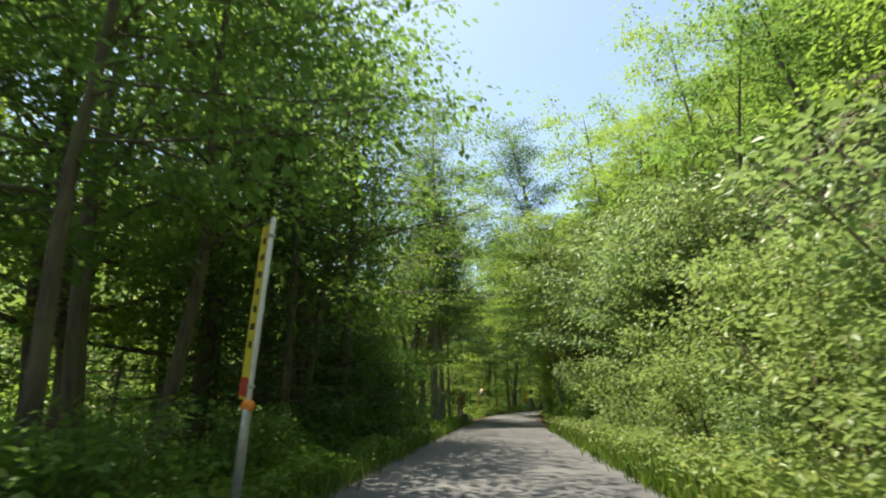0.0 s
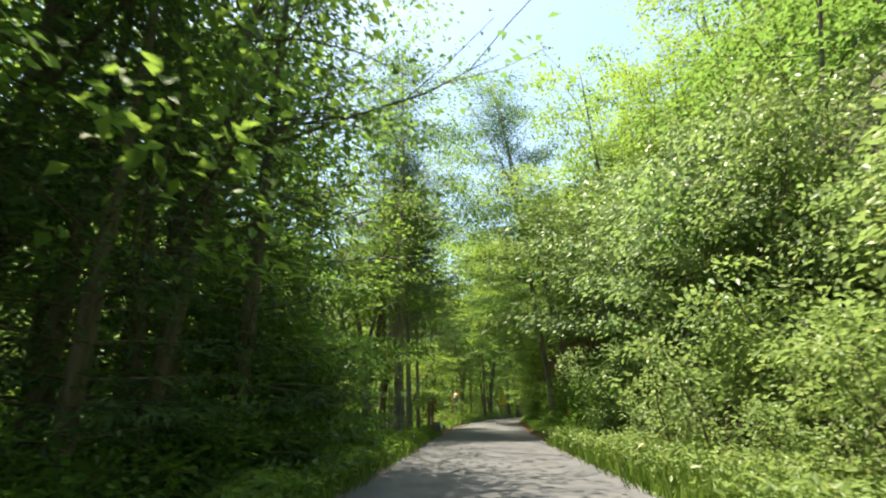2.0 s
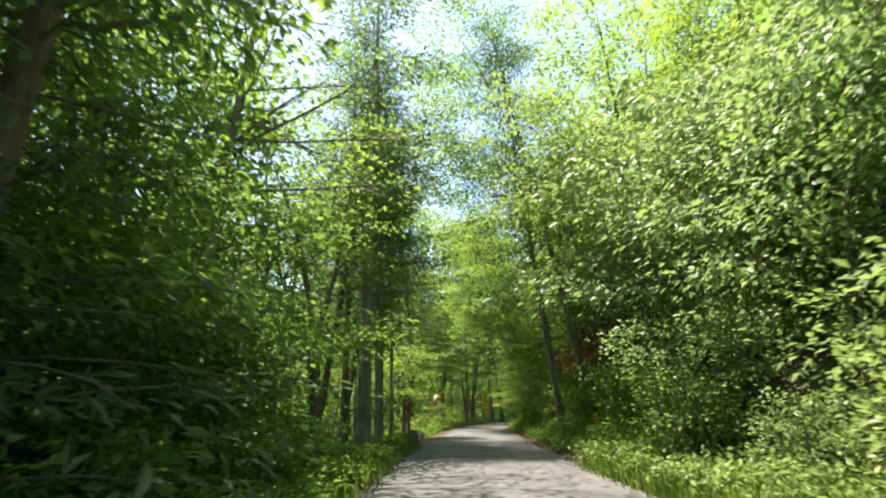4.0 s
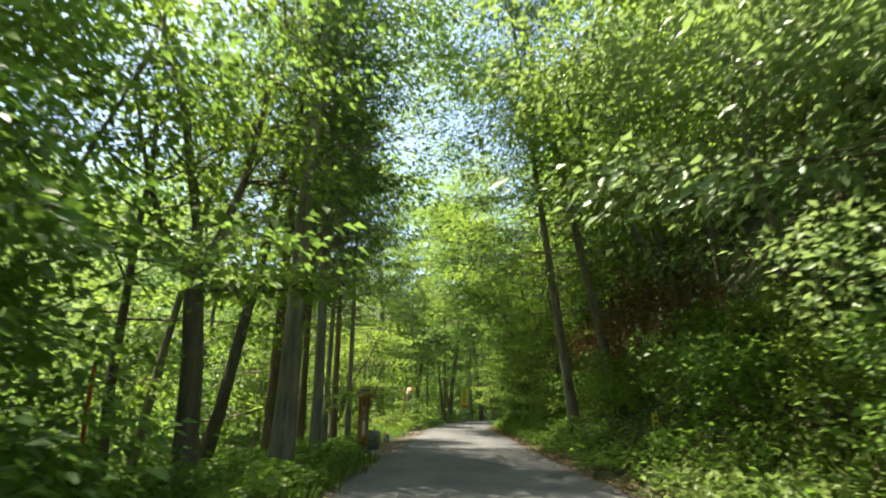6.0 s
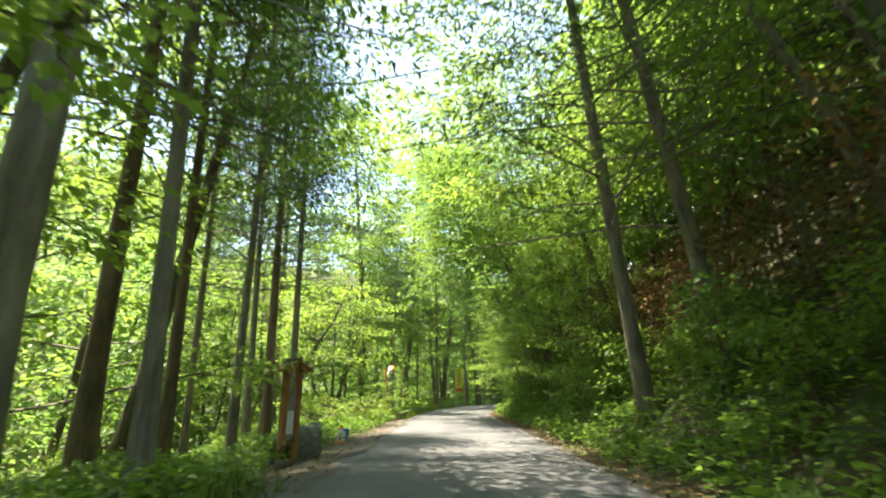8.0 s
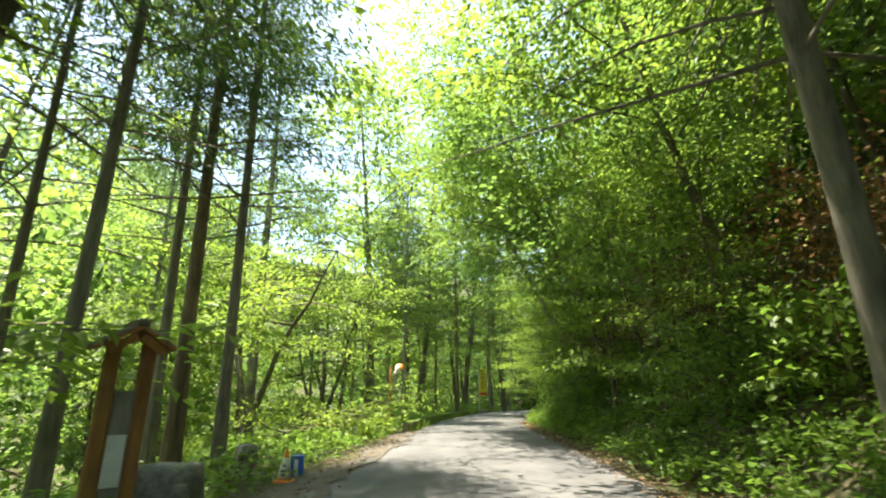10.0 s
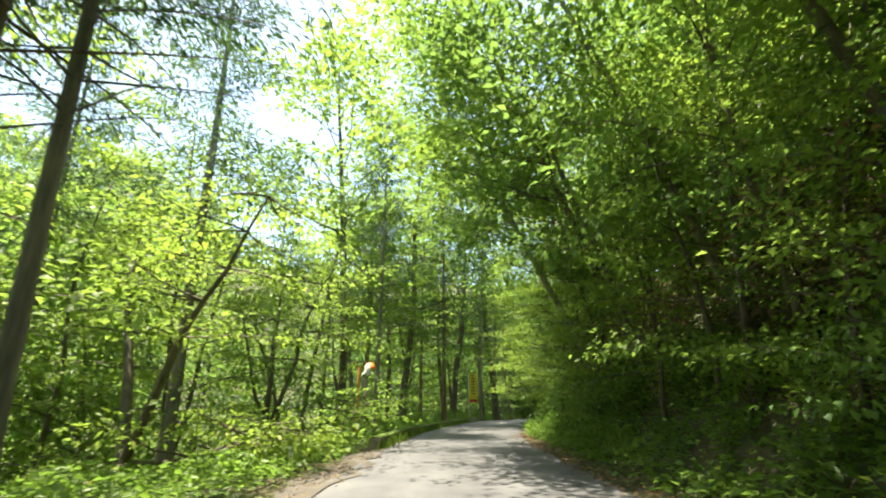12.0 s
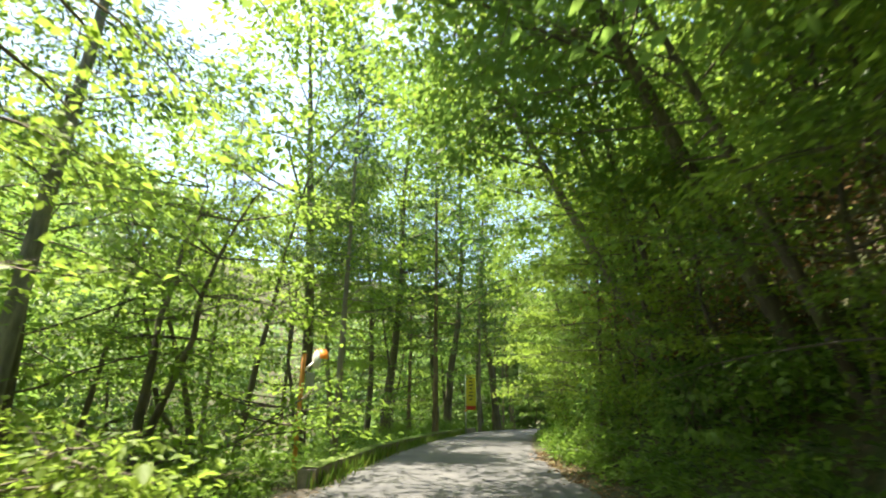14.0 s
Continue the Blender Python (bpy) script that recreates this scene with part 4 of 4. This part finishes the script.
def yellow_marker(x, y, low, high):
    z = ground_at(x, y)
    top = thing("marker_plate", "narrow yellow marker plate on a thin post", "marker", (x, y, z - 0.02), (0, 0, 8))
    part("post", turned([(0.018, 0), (0.018, high - z)], 10), STEEL, top, "", True)
    plate = part("plate", box(bmesh.new(), (0.1, 0.012, high - low), (0, -0.024, (low + high) / 2 - z + 0.02)), YELLOW, top, "yellow plate")
    for k in range(4):
        part("character_bar", box(bmesh.new(), (0.055, 0.003, 0.035), (0, -0.0325, high - z - 0.05 - 0.08 * k), (0, 0, 0), 0), BLACK, plate, "black lettering bar")
    return top


def split_stump(x, y):
    top = thing("stump", "grey weathered stump with splitting bark beside the road", "stump", (x, y, ground_at(x, y) - 0.03), (0, 4, 30))
    part("bole", turned([(0.17, 0), (0.14, 0.1), (0.125, 0.3), (0.12, 0.46), (0.1, 0.48)], 16, 0.08, 4), WOOD_GREY, top, "", True)
    for k in range(6):
        a = k * 1.05
        part("bark_slab", box(bmesh.new(), (0.06, 0.018, 0.34 + 0.05 * (k % 3)), (0.135 * math.cos(a), 0.135 * math.sin(a), 0.2), (3 * (-1) ** k, 3, math.degrees(a) + 90)), BARK_RED, top, "reddish bark slab")
    return top


banner_sign(-1.93, 3.62, -44, 0.95, 2.3, 0.2, 6.5, "tall narrow yellow warning sign on a white pole")
banner_sign(1.95, 58.6, 172, 1.1, 2.85, 0.5, 0, "yellow warning sign with a red foot beside the bend")
convex_mirror(-2.12, 41.9)
edge_wall(39.2, 61.5, -1.98, 0.26, 0.2)
roofed_board(-2.44, 27.9)
boulder("stone_block", -2.3, 28.35, (0.3, 0.24, 0.28), 2, STONE, "dark squared stone block behind the notice board", "stone")
boulder("stone", -2.62, 28.0, (0.11, 0.1, 0.2), 3, STONE, "dark lump of stone leaning on the block", "stone")
boulder("stone", -2.12, 28.2, (0.09, 0.1, 0.2), 5, STONE, "dark lump of stone leaning on the block", "stone")
boulder("stone", -2.3, 27.2, (0.12, 0.09, 0.05), 6, GRAVEL, "pale flat stone on the verge", "stone")
traffic_cone(-2.12, 30.75)
bin_box(-2.1, 31.2)
marker_post(-2.2, 36.1, 0.42, -6, "white roadside marker post with a dark cap")
yellow_marker(2.69, 22.2, 0.55, 0.9)
split_stump(-2.74, 31.0)
red = thing("marker_pole", "thin red marker pole among the undergrowth", "marker pole", (-4.97, 21.0, ground_at(-4.97, 21.0) - 0.05), (0, -3, 0))
part("shaft", turned([(0.028, 0), (0.026, 1.9), (0.01, 1.93)], 10), RED, red, "red painted pole", True)
for i in range(15):
    x, y = beside_road(-1.72 - 0.1 * (i % 2), 39.3 + i * 1.1)
    stand("low", i, x, y, None, 0.2 + 0.06 * (i % 3))
for i in range(14):
    x, y = beside_road(-2.5 - 0.25 * (i % 3), 39.0 + i * 1.2)
    stand("low", i, x, y, None, 0.5 + 0.1 * (i % 3))


# ---- verge plants, grass and litter, too many to count ----
def scatter(name, n, near, far, start, stop, material, label, side, kind_of, seed, category):
    """Blades or leaves strewn along one side of the road between two distances from its edge."""
    rng = np.random.default_rng(seed)
    run = rng.uniform(start, stop, n)
    i = np.searchsorted(CXY[:, 1], run).clip(0, len(CXY) - 1)
    d = side * (HALF + near + (far - near) * rng.beta(1.1, 1.8, n))
    x, y = CXY[i, 0] + CT[i, 1] * d + rng.normal(size=n) * 0.1, CXY[i, 1] - CT[i, 0] * d + rng.uniform(-0.3, 0.3, n)
    z = land(x, y)
    up = np.tile(np.array([0.0, 0.0, 1.0]), (n, 1))
    a = rng.uniform(0, 2 * math.pi, n)
    flat = np.stack([np.cos(a), np.sin(a), np.zeros(n)], 1)
    if kind_of == "grass":
        ln = rng.uniform(0.1, 0.34, n)
        at, tip, nor, w = np.stack([x, y, z - 0.01], 1), up + flat * rng.uniform(0.1, 0.8, n)[:, None], flat + up * 0.3, ln * 0.07 + 0.004
    elif kind_of == "litter":
        ln = rng.uniform(0.03, 0.085, n)
        at, tip, nor, w = np.stack([x, y, z + rng.uniform(0.006, 0.03, n)], 1), flat + up * rng.normal(size=n)[:, None] * 0.2, up + rng.normal(size=(n, 3)) * 0.25, ln * 0.5
    elif kind_of == "weed":
        ln = rng.uniform(0.04, 0.12, n)
        h = rng.uniform(0.02, 0.45, n) * (0.35 + 0.65 * np.sin(x * 1.7 + y * 0.9) ** 2)
        at, tip, nor, w = np.stack([x, y, z + h], 1), flat + up * rng.uniform(-0.2, 1.2, n)[:, None], up * 0.6 + rng.normal(size=(n, 3)) * 0.7, ln * 0.5
    else:
        ln = rng.uniform(0.05, 0.15, n)
        h = rng.uniform(0.03, 0.42, n) * (0.5 + 0.5 * np.sin(x * 1.7 + y * 0.9) ** 2)
        at, tip, nor, w = np.stack([x, y, z + h], 1), flat + up * rng.uniform(-0.3, 0.5, n)[:, None], up + rng.normal(size=(n, 3)) * 0.4, ln * 0.6
    return tagged(linked(name, leaf_mesh(name, at, tip, nor, ln, w), material), label, category, kind="stuff")


scatter("verge_herbs", 26000, 0.25, 4.0, 2, 22, HERB, "leafy green herbs along the shaded verge", -1, "herb", 201, "undergrowth")
scatter("verge_herbs", 14000, 0.7, 7.0, 25, 38.5, HERB, "leafy green herbs on the open wood floor", -1, "herb", 212, "undergrowth")
scatter("verge_herbs", 7000, 0.4, 5.0, 19, 25.5, HERB, "leafy green herbs on the open wood floor", -1, "herb", 213, "undergrowth")
scatter("verge_herbs", 14000, 0.55, 7.0, 38.5, 64, HERB, "leafy green herbs on the open wood floor", -1, "herb", 202, "undergrowth")
scatter("verge_herbs", 20000, 0.1, 2.2, 2, 20, LEAF_PALE, "leafy green herbs along the sunny verge", 1, "weed", 203, "undergrowth")
scatter("verge_herbs", 24000, 0.35, 3.2, 17, 62, HERB, "leafy green herbs at the foot of the bank", 1, "herb", 204, "undergrowth")
scatter("grass", 22000, 0.02, 1.3, 2, 19, GRASS, "grass on the sunny verge", 1, "grass", 205, "grass")
scatter("grass", 5000, 0.1, 1.2, 2, 25, GRASS, "thin grass on the shaded verge", -1, "grass", 206, "grass")
scatter("dry_leaves", 5000, -0.15, 0.7, 16, 46, LITTER, "dry brown leaves on the road's edge", 1, "litter", 207, "leaf litter")
scatter("dry_leaves", 2800, -0.15, 0.8, 16, 46, LITTER, "dry brown leaves on the road's edge", -1, "litter", 208, "leaf litter")
scatter("grass", 1600, -0.02, 0.2, 39, 58, GRASS, "grass in the seam below the kerb wall", -1, "grass", 220, "grass")
